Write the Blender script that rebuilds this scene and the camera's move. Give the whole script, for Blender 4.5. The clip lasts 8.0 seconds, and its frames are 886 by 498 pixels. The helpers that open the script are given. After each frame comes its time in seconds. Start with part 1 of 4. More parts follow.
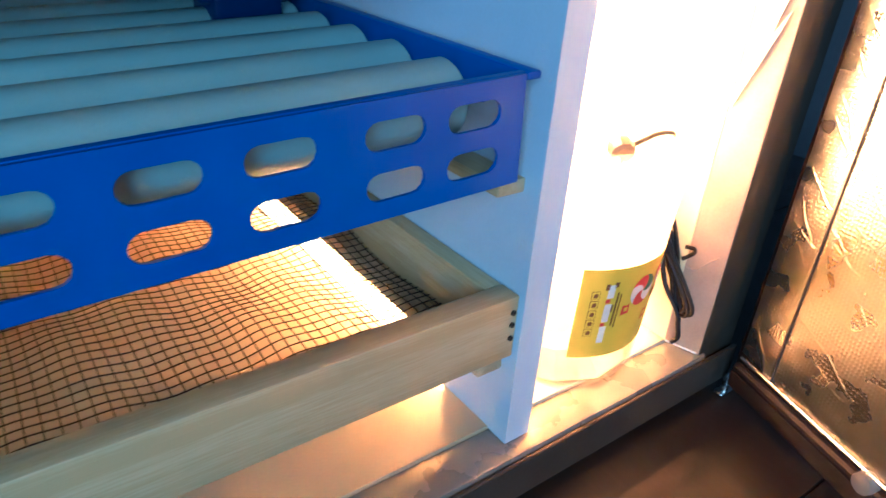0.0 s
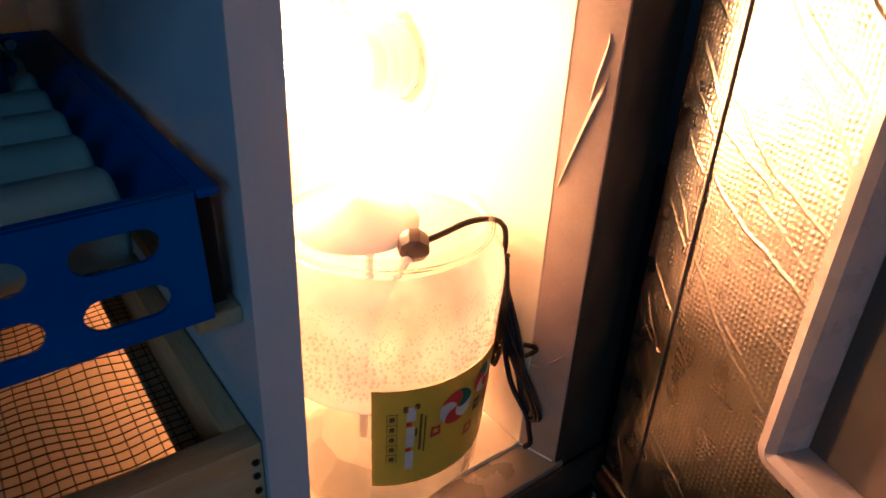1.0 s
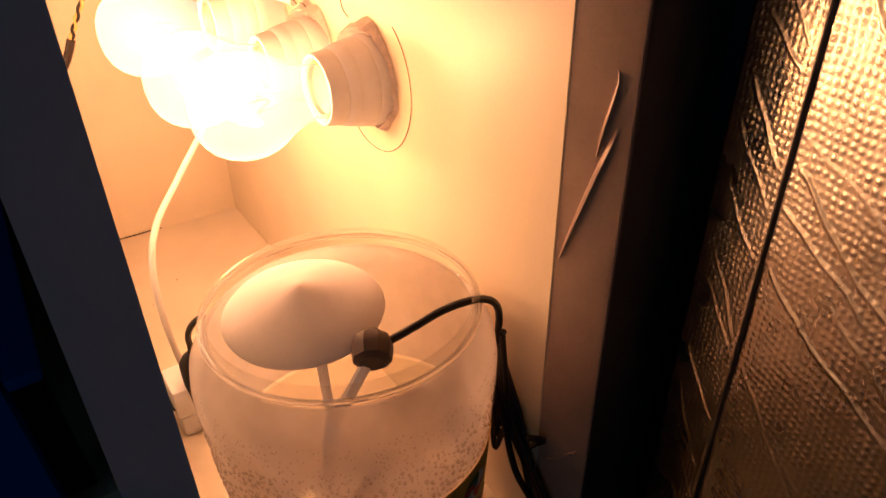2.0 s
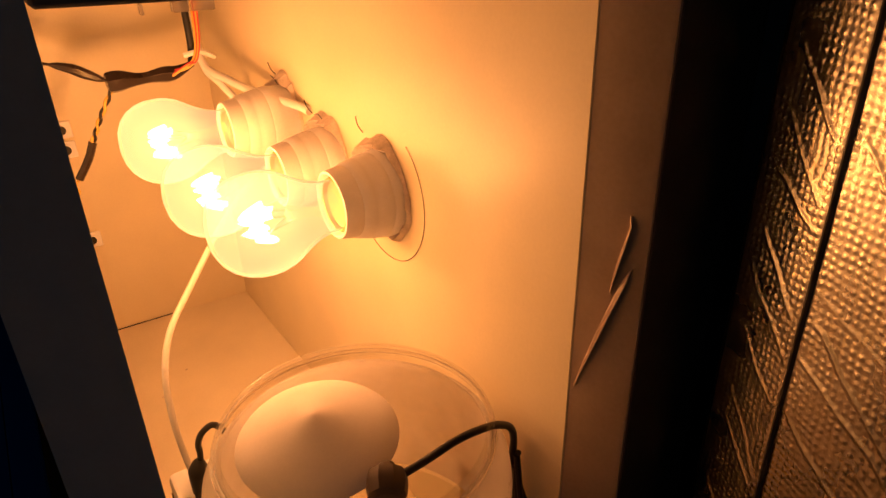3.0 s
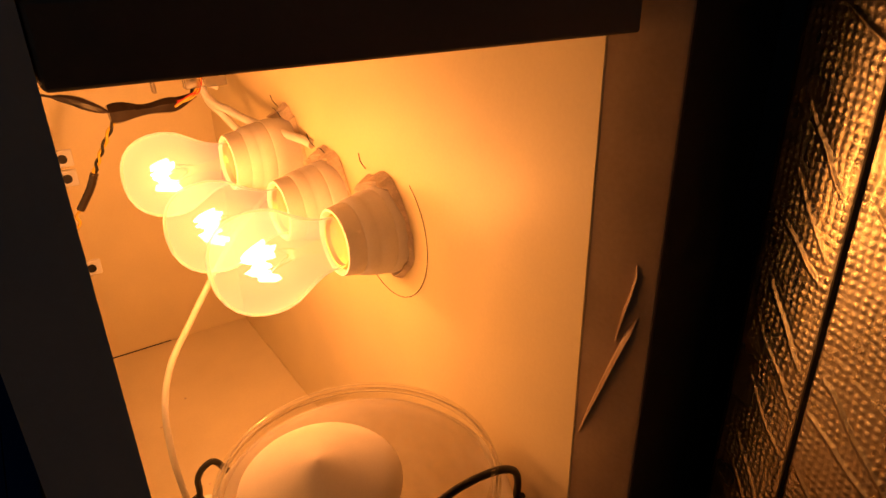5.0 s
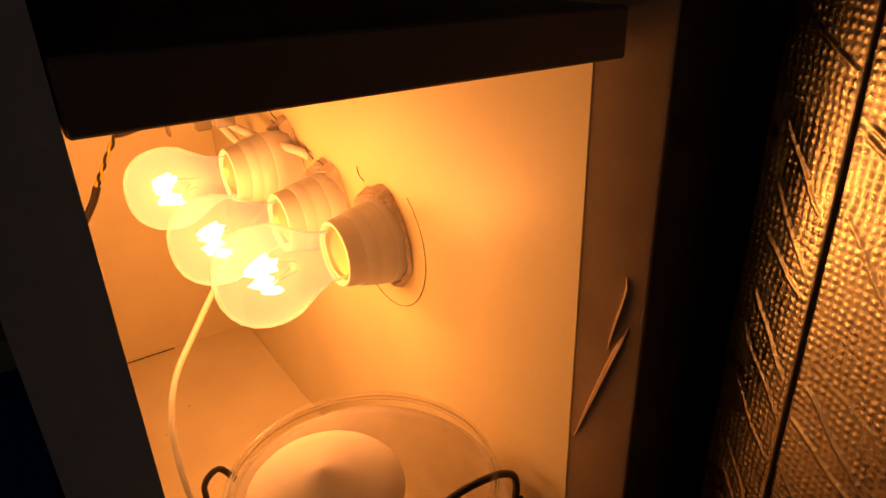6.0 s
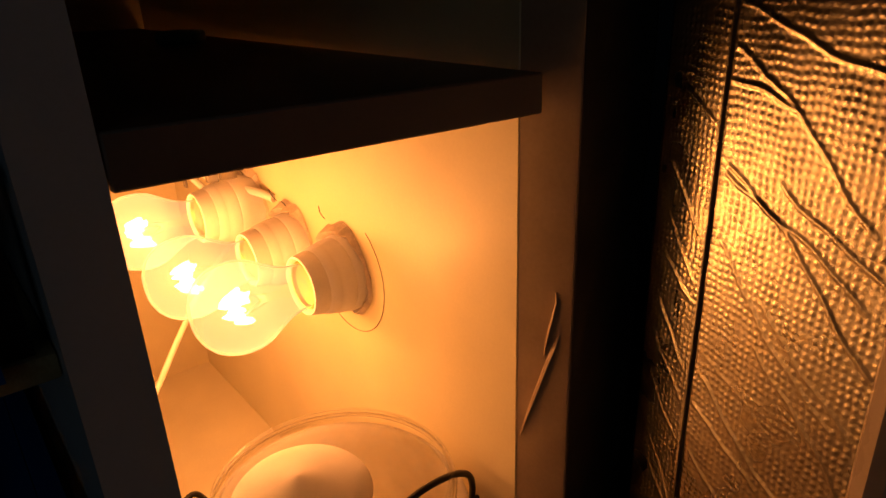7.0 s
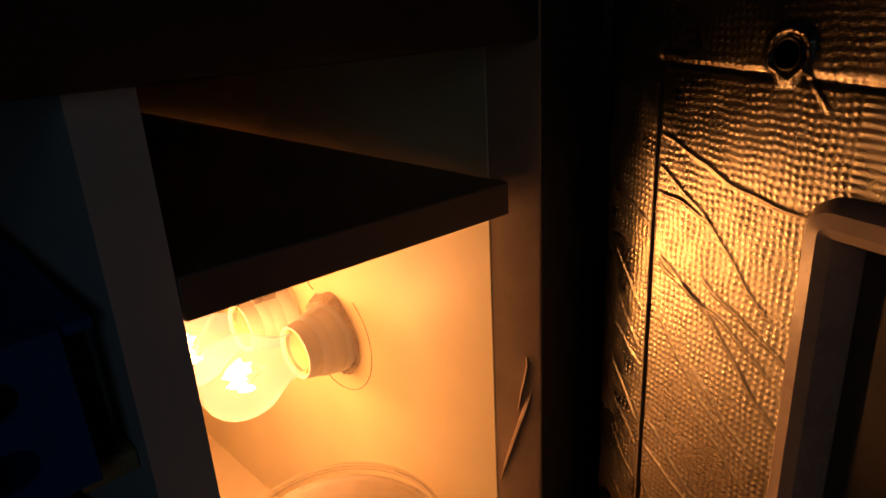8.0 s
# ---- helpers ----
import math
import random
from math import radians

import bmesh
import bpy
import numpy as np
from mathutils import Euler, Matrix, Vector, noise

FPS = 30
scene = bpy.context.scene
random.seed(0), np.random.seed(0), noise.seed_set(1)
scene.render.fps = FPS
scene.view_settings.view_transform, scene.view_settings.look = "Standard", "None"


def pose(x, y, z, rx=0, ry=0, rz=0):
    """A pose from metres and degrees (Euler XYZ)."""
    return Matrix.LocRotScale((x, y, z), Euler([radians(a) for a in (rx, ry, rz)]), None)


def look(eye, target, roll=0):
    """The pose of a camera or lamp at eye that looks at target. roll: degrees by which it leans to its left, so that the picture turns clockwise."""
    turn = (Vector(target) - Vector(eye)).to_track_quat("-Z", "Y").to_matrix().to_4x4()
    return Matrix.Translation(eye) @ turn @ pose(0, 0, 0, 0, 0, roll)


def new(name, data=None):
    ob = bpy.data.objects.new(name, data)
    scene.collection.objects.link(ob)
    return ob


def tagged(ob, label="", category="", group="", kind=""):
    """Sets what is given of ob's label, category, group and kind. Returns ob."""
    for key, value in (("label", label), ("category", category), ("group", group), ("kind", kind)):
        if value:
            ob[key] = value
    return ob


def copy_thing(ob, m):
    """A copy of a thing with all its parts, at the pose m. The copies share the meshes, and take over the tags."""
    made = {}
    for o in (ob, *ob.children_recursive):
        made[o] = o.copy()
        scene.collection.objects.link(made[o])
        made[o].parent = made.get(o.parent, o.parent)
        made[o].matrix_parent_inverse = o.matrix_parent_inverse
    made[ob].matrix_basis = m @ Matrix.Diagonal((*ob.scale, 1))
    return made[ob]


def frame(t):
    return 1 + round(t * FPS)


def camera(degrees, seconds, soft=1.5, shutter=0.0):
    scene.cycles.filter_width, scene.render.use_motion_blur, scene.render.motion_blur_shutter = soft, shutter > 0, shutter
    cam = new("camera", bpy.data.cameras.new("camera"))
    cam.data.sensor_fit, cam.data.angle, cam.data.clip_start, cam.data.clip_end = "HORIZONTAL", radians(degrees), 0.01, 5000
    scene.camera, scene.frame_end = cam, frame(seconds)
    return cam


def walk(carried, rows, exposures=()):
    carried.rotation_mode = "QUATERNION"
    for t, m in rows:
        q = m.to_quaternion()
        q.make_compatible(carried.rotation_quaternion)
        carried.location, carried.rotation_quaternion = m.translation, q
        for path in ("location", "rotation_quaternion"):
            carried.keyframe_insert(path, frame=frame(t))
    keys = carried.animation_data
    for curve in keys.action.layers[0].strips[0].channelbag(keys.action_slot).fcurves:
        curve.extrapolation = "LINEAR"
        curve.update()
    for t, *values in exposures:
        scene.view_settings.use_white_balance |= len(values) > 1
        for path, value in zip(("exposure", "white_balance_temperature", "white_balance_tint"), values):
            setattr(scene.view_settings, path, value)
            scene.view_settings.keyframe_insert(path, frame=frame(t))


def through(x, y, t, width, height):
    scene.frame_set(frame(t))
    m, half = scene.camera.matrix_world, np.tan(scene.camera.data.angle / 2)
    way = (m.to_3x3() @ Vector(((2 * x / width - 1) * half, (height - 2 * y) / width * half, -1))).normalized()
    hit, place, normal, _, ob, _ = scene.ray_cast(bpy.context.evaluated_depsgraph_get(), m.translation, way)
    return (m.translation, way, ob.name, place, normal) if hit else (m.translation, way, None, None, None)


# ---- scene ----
# The camera, carried by hand past the open cabinet
cam = camera(67.7, 8.0, shutter=0.1)
ROWS = [
    (0.0, (-0.2578, -0.2247, 0.3149), (-0.1496, -0.0855, 0.2205), 4.1),
    (0.2, (-0.2081, -0.2025, 0.3182), (-0.092, -0.0711, 0.222), 3.4),
    (0.5, (-0.1814, -0.2159, 0.3344), (-0.0651, -0.0839, 0.2392), 2.9),
    (0.8, (-0.1407, -0.2307, 0.3346), (-0.0292, -0.0948, 0.2392), 4.3),
    (1.0, (-0.1008, -0.2282, 0.3386), (0.0087, -0.0878, 0.2476), 3.1),
    (1.2, (-0.0537, -0.2077, 0.3443), (0.0543, -0.074, 0.242), 2.9),
    (1.5, (-0.0306, -0.1822, 0.3458), (0.0716, -0.0475, 0.2391), 0.7),
    (1.8, (-0.0176, -0.1702, 0.3534), (0.077, -0.0308, 0.2457), -0.2),
    (2.0, (-0.0129, -0.1637, 0.3584), (0.0825, -0.0221, 0.2543), -0.9),
    (2.2, (-0.0164, -0.1614, 0.3652), (0.079, -0.0152, 0.2675), -1.5),
    (3.3, (-0.0064, -0.1478, 0.3917), (0.0928, 0.0013, 0.3028), -1.1),
    (3.5, (-0.0096, -0.1463, 0.3925), (0.0897, 0.0025, 0.3029), -1.3),
    (4.0, (-0.0053, -0.1417, 0.3973), (0.0949, 0.0076, 0.3096), -1.3),
    (4.5, (-0.0056, -0.1424, 0.3998), (0.0949, 0.0067, 0.3121), -1.3),
    (4.7, (-0.0058, -0.1435, 0.3995), (0.0948, 0.0063, 0.3131), -1.1),
    (5.8, (-0.0105, -0.1459, 0.4033), (0.0896, 0.0052, 0.3188), -1.2),
    (6.0, (-0.0102, -0.1500, 0.4096), (0.0908, 0.0003, 0.3241), -1.9),
    (6.5, (-0.0218, -0.1686, 0.4115), (0.0858, -0.0198, 0.3322), -1.5),
    (7.0, (-0.0359, -0.1849, 0.4244), (0.0791, -0.04, 0.3485), -2.1),
    (7.5, (-0.0595, -0.2129, 0.4374), (0.0628, -0.0724, 0.3646), -2.7),
    (8.0, (-0.0711, -0.2078, 0.4696), (0.0559, -0.0693, 0.401), -3.2),
]
walk(cam, [(t, look(eye, target, roll)) for t, eye, target, roll in ROWS],
     exposures=[(0.0, 2.7, 4000, 10), (0.5, 1.3, 4100, 12), (1.0, -0.15, 4150, 16), (1.5, -2.05, 4100, 20), (2.0, -2.57, 4300, 20),
                (2.2, -2.75, 4450, 18), (3.3, -3.42, 5900, 21), (4.5, -3.5, 6500, 23), (6.5, -3.45, 6700, 25), (8.0, -3.12, 5700, 22)])

# ---- world and lights ----
world = bpy.data.worlds.new("world")
scene.world = world
world.use_nodes = True
world.node_tree.nodes["Background"].inputs[0].default_value = (0.35, 0.5, 1.0, 1)
world.node_tree.nodes["Background"].inputs[1].default_value = 0.02


def lamp(name, kind, m, power, color, size):
    data = bpy.data.lights.new(name, kind)
    data.energy, data.color = power, color
    if kind == "AREA":
        data.shape, data.size, data.size_y = "RECTANGLE", size, size * 1.2
    else:
        data.shadow_soft_size = size
    ob = new(name, data)
    ob.matrix_world = m
    return ob


WARM = (1.0, 0.325, 0.036)
BULBS = [(0.180, 0.241, 0.0), (0.254, 0.238, 0.005), (0.327, 0.254, 0.013)]      # y, z and how far each holder stands out
for by, bz, out in BULBS:
    lamp("bulb_light", "POINT", pose(0.086 - out, by, bz), 4.0, WARM, 0.009)
# Added area lamp for the room's cool light, whose source is unseen
lamp("room_fill_light", "AREA", look((-1.35, -1.45, 0.80), (-0.1, 0.1, 0.2)), 4.3, (0.76, 0.95, 0.84), 0.9)


# ---- materials ----
def material(name, color, rough=0.5, metal=0.0, vary=0.25, scale=30.0, fine=400.0, bump=0.15, depth=0.0004, stretch=(1, 1, 1), dark=None, ior=1.45, coat=0.0):
    """A surface with stains at one scale and grain at another."""
    m = bpy.data.materials.new(name)
    m.use_nodes = True
    n, k = m.node_tree.nodes, m.node_tree.links
    b = n["Principled BSDF"]
    b.inputs["Metallic"].default_value, b.inputs["IOR"].default_value = metal, ior
    b.inputs["Coat Weight"].default_value = coat
    tc, mp = n.new("ShaderNodeTexCoord"), n.new("ShaderNodeMapping")
    mp.inputs["Scale"].default_value = stretch
    k.new(tc.outputs["Object"], mp.inputs[0])
    big, small = n.new("ShaderNodeTexNoise"), n.new("ShaderNodeTexNoise")
    big.inputs["Scale"].default_value, big.inputs["Detail"].default_value = scale, 5
    small.inputs["Scale"].default_value, small.inputs["Detail"].default_value = fine, 4
    for t in (big, small):
        k.new(mp.outputs[0], t.inputs["Vector"])
    mixf = n.new("ShaderNodeMath")
    mixf.operation = "MULTIPLY_ADD"
    mixf.inputs[1].default_value = 0.35
    k.new(small.outputs["Fac"], mixf.inputs[0])
    k.new(big.outputs["Fac"], mixf.inputs[2])
    ramp = n.new("ShaderNodeValToRGB")
    low = dark or tuple(c * (1 - vary) for c in color)
    ramp.color_ramp.elements[0].position, ramp.color_ramp.elements[1].position = 0.45, 0.85
    ramp.color_ramp.elements[0].color, ramp.color_ramp.elements[1].color = (*low, 1), (*color, 1)
    k.new(mixf.outputs[0], ramp.inputs[0])
    k.new(ramp.outputs[0], b.inputs["Base Color"])
    rr = n.new("ShaderNodeMapRange")
    rr.inputs["To Min"].default_value, rr.inputs["To Max"].default_value = max(rough - 0.12, 0.03), min(rough + 0.12, 1)
    k.new(big.outputs["Fac"], rr.inputs["Value"])
    k.new(rr.outputs[0], b.inputs["Roughness"])
    bp = n.new("ShaderNodeBump")
    bp.inputs["Strength"].default_value, bp.inputs["Distance"].default_value = bump, depth
    k.new(small.outputs["Fac"], bp.inputs["Height"])
    k.new(bp.outputs[0], b.inputs["Normal"])
    return m


def clear(name, tint, haze, haze_color=(0.9, 0.9, 0.9), gloss_rough=0.05, ior=1.45, scale=0.0, through=0.5):
    """Thin clear plastic or glass: straight view, glossy by Fresnel, with a share of white haze."""
    m = bpy.data.materials.new(name)
    m.use_nodes = True
    n, k = m.node_tree.nodes, m.node_tree.links
    out = n["Material Output"]
    n.remove(n["Principled BSDF"])
    tr, gl, df, tl = n.new("ShaderNodeBsdfTransparent"), n.new("ShaderNodeBsdfGlossy"), n.new("ShaderNodeBsdfDiffuse"), n.new("ShaderNodeBsdfTranslucent")
    tr.inputs[0].default_value = (*tint, 1)
    gl.inputs["Roughness"].default_value = gloss_rough
    df.inputs[0].default_value = tl.inputs[0].default_value = (*haze_color, 1)
    half, hz, lw, sh = n.new("ShaderNodeMixShader"), n.new("ShaderNodeMixShader"), n.new("ShaderNodeLayerWeight"), n.new("ShaderNodeMixShader")
    lw.inputs["Blend"].default_value = 0.5
    pw, fr = n.new("ShaderNodeMath"), n.new("ShaderNodeMath")
    pw.operation, fr.operation = "POWER", "MULTIPLY_ADD"
    pw.inputs[1].default_value = 4.5
    fr.inputs[1].default_value, fr.inputs[2].default_value = (ior - 1) * 1.1, (ior - 1) ** 2 / (ior + 1) ** 2
    k.new(lw.outputs["Facing"], pw.inputs[0]); k.new(pw.outputs[0], fr.inputs[0])
    half.inputs[0].default_value = through
    k.new(df.outputs[0], half.inputs[1]); k.new(tl.outputs[0], half.inputs[2])
    hz.inputs[0].default_value = haze
    if scale:
        tc, ns, mr = n.new("ShaderNodeTexCoord"), n.new("ShaderNodeTexNoise"), n.new("ShaderNodeMapRange")
        ns.inputs["Scale"].default_value, ns.inputs["Detail"].default_value = scale, 6
        mr.inputs["From Min"].default_value, mr.inputs["From Max"].default_value = 0.3, 0.7
        mr.inputs["To Min"].default_value, mr.inputs["To Max"].default_value = haze * 0.8, min(haze * 1.2, 1)
        k.new(tc.outputs["Object"], ns.inputs["Vector"]); k.new(ns.outputs["Fac"], mr.inputs["Value"]); k.new(mr.outputs[0], hz.inputs[0])
    k.new(tr.outputs[0], hz.inputs[1]); k.new(half.outputs[0], hz.inputs[2])
    k.new(fr.outputs[0], sh.inputs[0]); k.new(hz.outputs[0], sh.inputs[1]); k.new(gl.outputs[0], sh.inputs[2])
    k.new(sh.outputs[0], out.inputs[0])
    return m


def lit(m, color, strength):
    """Adds an even emission to a clear material, in place of glare round a lit bulb."""
    n, k = m.node_tree.nodes, m.node_tree.links
    out = n["Material Output"]
    add, em = n.new("ShaderNodeAddShader"), n.new("ShaderNodeEmission")
    em.inputs[0].default_value, em.inputs[1].default_value = (*color, 1), strength
    k.new(out.inputs[0].links[0].from_socket, add.inputs[0])
    k.new(em.outputs[0], add.inputs[1])
    k.new(add.outputs[0], out.inputs[0])
    return m


def glow(name, color, strength):
    m = bpy.data.materials.new(name)
    m.use_nodes = True
    b = m.node_tree.nodes["Principled BSDF"]
    b.inputs["Emission Color"].default_value, b.inputs["Emission Strength"].default_value = (*color, 1), strength
    return m


def wood(name, light, dark, axis, scale=26.0):
    s = {"x": (0.05, 1, 1), "y": (1, 0.05, 1)}[axis]
    m = material(name, light, 0.6, 0, 0.3, scale * 3, 900, 0.35, 0.0005, s, dark)
    e = next(n for n in m.node_tree.nodes if n.bl_idname == "ShaderNodeValToRGB").color_ramp.elements
    e[0].position, e[1].position = 0.58, 0.78
    return m


WHITE_BOARD = material("white_board", (0.80, 0.70, 0.455), 0.42, 0, 0.10, 14, 500, 0.08, 0.0003)
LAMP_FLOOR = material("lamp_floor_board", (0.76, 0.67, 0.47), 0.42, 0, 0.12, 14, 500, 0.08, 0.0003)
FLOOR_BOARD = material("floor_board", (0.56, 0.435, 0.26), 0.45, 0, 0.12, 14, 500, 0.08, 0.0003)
# white laminate of the shelf, its shade put into a dark brown colour
SHADED_SHELF = material("shaded_shelf_laminate", (0.24, 0.20, 0.18), 0.45, 0, 0.2, 18, 500, 0.1, 0.0003)
PARTITION = material("partition_laminate", (0.60, 0.69, 0.82), 0.35, 0, 0.10, 12, 500, 0.06, 0.0003)
GREY_PAINT = material("grey_enamel", (0.47, 0.35, 0.25), 0.45, 0, 0.22, 25, 500, 0.1, 0.0003)
SILL_METAL = material("sill_enamel", (0.32, 0.295, 0.255), 0.28, 0.3, 0.25, 22, 700, 0.1, 0.0003)
DARK_FRAME = material("dark_frame_paint", (0.062, 0.048, 0.036), 0.5, 0, 0.4, 40, 600, 0.2, 0.0004)
BROWN_FRAME = material("brown_frame_paint", (0.058, 0.045, 0.032), 0.5, 0, 0.35, 40, 600, 0.2, 0.0004)
GLAND = material("brown_gland", (0.075, 0.048, 0.034), 0.5, 0, 0.3, 60, 700, 0.2, 0.0003)
RUBBER = material("brown_rubber", (0.030, 0.015, 0.009), 0.55, 0, 0.4, 60, 700, 0.2, 0.0004)
BLACK = material("black_rubber", (0.012, 0.011, 0.012), 0.45, 0, 0.3, 90, 900, 0.2, 0.0003)
PALE_BLUE = material("pale_blue_plastic", (0.22, 0.46, 0.62), 0.4, 0, 0.15, 60, 900, 0.1, 0.0002)
BLUE = material("blue_plastic", (0.006, 0.095, 0.43), 0.38, 0, 0.15, 30, 900, 0.1, 0.0002)
NAVY = material("navy_plastic", (0.006, 0.02, 0.10), 0.35, 0, 0.2, 30, 900, 0.1, 0.0002)
PVC = material("grey_pvc", (0.34, 0.52, 0.52), 0.35, 0, 0.12, 20, 700, 0.05, 0.0002)
PINE_X = wood("pine_along", (0.58, 0.48, 0.27), (0.47, 0.355, 0.17), "x", 14.0)
PINE_Y = wood("pine_across", (0.55, 0.44, 0.25), (0.43, 0.31, 0.15), "y", 14.0)
PLY = material("tray_plywood", (0.55, 0.36, 0.20), 0.65, 0, 0.3, 18, 400, 0.2, 0.0004)
TABLE = material("dark_tabletop", (0.030, 0.020, 0.014), 0.4, 0, 0.5, 12, 300, 0.15, 0.0004, (1, 0.15, 1))
WIRE = material("black_mesh_wire", (0.012, 0.010, 0.010), 0.5, 0, 0.3, 80, 900, 0.1, 0.0002)
STEEL = material("steel", (0.6, 0.6, 0.6), 0.25, 1, 0.2, 60, 900, 0.1, 0.0002)
SCREW = material("dark_screw", (0.09, 0.07, 0.055), 0.4, 0.8, 0.3, 90, 900, 0.2, 0.0002)
FOIL = material("aluminium_foil", (0.49, 0.455, 0.375), 0.29, 1, 0.12, 35, 1500, 0.25, 0.0003, coat=0.6)
FOIL.node_tree.nodes["Principled BSDF"].inputs["Coat Roughness"].default_value = 0.09
TAPE = material("dark_seam_tape", (0.10, 0.09, 0.08), 0.35, 0.6, 0.3, 60, 900, 0.2, 0.0003)
CONE_PLASTIC = material("cone_plastic", (0.82, 0.76, 0.73), 0.85, 0, 0.10, 40, 900, 0.06, 0.0002)
TAPE_BLACK = material("black_tape", (0.026, 0.016, 0.011), 0.18, 0, 0.3, 120, 700, 0.5, 0.0006)
PLASTIC = material("white_plastic", (0.88, 0.87, 0.89), 0.35, 0, 0.10, 50, 900, 0.05, 0.0002)
CORD_SHEATH = material("cord_sheath", (0.66, 0.63, 0.58), 0.5, 0, 0.12, 50, 900, 0.05, 0.0002)
CREAM = material("window_moulding", (0.54, 0.46, 0.40), 0.28, 0, 0.12, 40, 800, 0.06, 0.0002)
BRASS = material("brass_cap", (0.85, 0.68, 0.15), 0.42, 1, 0.2, 80, 900, 0.1, 0.0002)
CARD = material("torn_fibreboard", (0.84, 0.72, 0.60), 0.85, 0, 0.4, 120, 900, 0.6, 0.0008)
PENCIL = material("pencil_line", (0.06, 0.05, 0.045), 0.7)
YELLOW = material("yellow_label", (0.78, 0.56, 0.03), 0.4, 0, 0.08, 30, 700, 0.05, 0.0002)
RED = material("red_print", (0.72, 0.06, 0.05), 0.4)
GREEN = material("green_print", (0.05, 0.22, 0.12), 0.4)
LABEL_WHITE = material("white_print", (0.85, 0.82, 0.78), 0.4)
BROWN_PRINT = material("brown_print", (0.22, 0.09, 0.03), 0.5)
ORANGE_PRINT = material("orange_print", (0.72, 0.22, 0.04), 0.5)
YELLOW_WIRE = material("yellow_wire", (0.75, 0.5, 0.03), 0.4)
RED_WIRE = material("red_wire", (0.65, 0.05, 0.02), 0.4)
WALL_PAINT = material("room_paint", (0.22, 0.24, 0.28), 0.8, 0, 0.1, 3, 100, 0.1, 0.001)
STEM_GLASS = clear("stem_glass", (1, 0.985, 0.95), 0.08, (0.95, 0.92, 0.85), 0.03, 1.45)
# the clear bulb glass gets its own emission, standing in for glare
BULB_GLASS = lit(clear("bulb_glass", (1, 0.985, 0.95), 0.03, (0.95, 0.92, 0.85), 0.62, 1.95), (1.0, 0.72, 0.56), 0.9)
JAR_PLASTIC = clear("jar_plastic", (0.99, 0.985, 0.97), 0.08, (0.76, 0.71, 0.60), 0.06, 1.45, 20)
BASE_PLASTIC = clear("base_plastic", (0.97, 0.96, 0.94), 0.45, (0.98, 0.95, 0.86), 0.06, 1.6, 30, through=0.3)
CLIP = clear("clip_plastic", (0.97, 0.95, 0.92), 0.30, (0.95, 0.90, 0.86), 0.08, 1.45)
FOGGED = clear("fogged_plastic", (0.99, 0.97, 0.95), 0.66, (0.90, 0.86, 0.82), 0.1, 1.35, 25, through=0.5)
WATER = clear("water", (0.97, 0.95, 0.88), 0.07, (0.80, 0.74, 0.52), 0.02, 1.33)
RIM = material("rim_plastic", (0.97, 0.96, 0.95), 0.06, 0, 0.02, 60, 500, 0.0, 0.0001, ior=1.4)
RIM.node_tree.nodes["Principled BSDF"].inputs["Transmission Weight"].default_value = 1.0
DROP = clear("water_drop", (0.86, 0.82, 0.78), 0.05, (0.95, 0.9, 0.85), 0.10, 1.7)
PANE = clear("window_pane", (0.35, 0.30, 0.24), 0.55, (0.5, 0.4, 0.3), 0.05, 1.6)
FILAMENT = glow("filament", (1.0, 0.42, 0.15), 115)


# ---- building helpers ----
PLACE = {}


def finish(name, bm, mat, smooth=40.0):
    me = bpy.data.meshes.new(name)
    bmesh.ops.recalc_face_normals(bm, faces=bm.faces)
    if smooth:
        for f in bm.faces:
            f.smooth = True
        for e in bm.edges:
            e.smooth = len(e.link_faces) == 2 and e.calc_face_angle(0) < radians(smooth)
    bm.to_mesh(me)
    bm.free()
    me.materials.append(mat)
    return new(name, me)


def thing(name, label, category, m=None, group="", kind=""):
    """An empty at the thing's base, which its parts hang from."""
    ob = new(name)
    ob.empty_display_size = 0.02
    ob.matrix_world = PLACE[ob] = m or Matrix()
    return tagged(ob, label, category, group, kind)


def part(name, bm, mat, parent, label="", smooth=40.0, at_world=True):
    if at_world:
        bm.transform(PLACE[parent].inverted())
    ob = finish(name, bm, mat, smooth)
    ob.parent = parent
    PLACE[ob] = PLACE[parent]
    return tagged(ob, label)


def solid(name, bm, mat, label, category, group="", kind="", smooth=40.0):
    return tagged(finish(name, bm, mat, smooth), label, category, group, kind)


def box(lo, hi, bevel=0.001, bm=None, segs=1):
    b = bmesh.new()
    bmesh.ops.create_cube(b, size=1)
    for v in b.verts:
        v.co = [lo[i] + (v.co[i] + 0.5) * (hi[i] - lo[i]) for i in range(3)]
    if bevel:
        bmesh.ops.bevel(b, geom=b.edges[:], offset=bevel, segments=segs, profile=0.5, affect="EDGES")
    return merge(bm, b)


def merge(bm, b):
    if bm is None:
        return b
    me = bpy.data.meshes.new("scrap")
    b.to_mesh(me)
    b.free()
    bm.from_mesh(me)
    bpy.data.meshes.remove(me)
    return bm


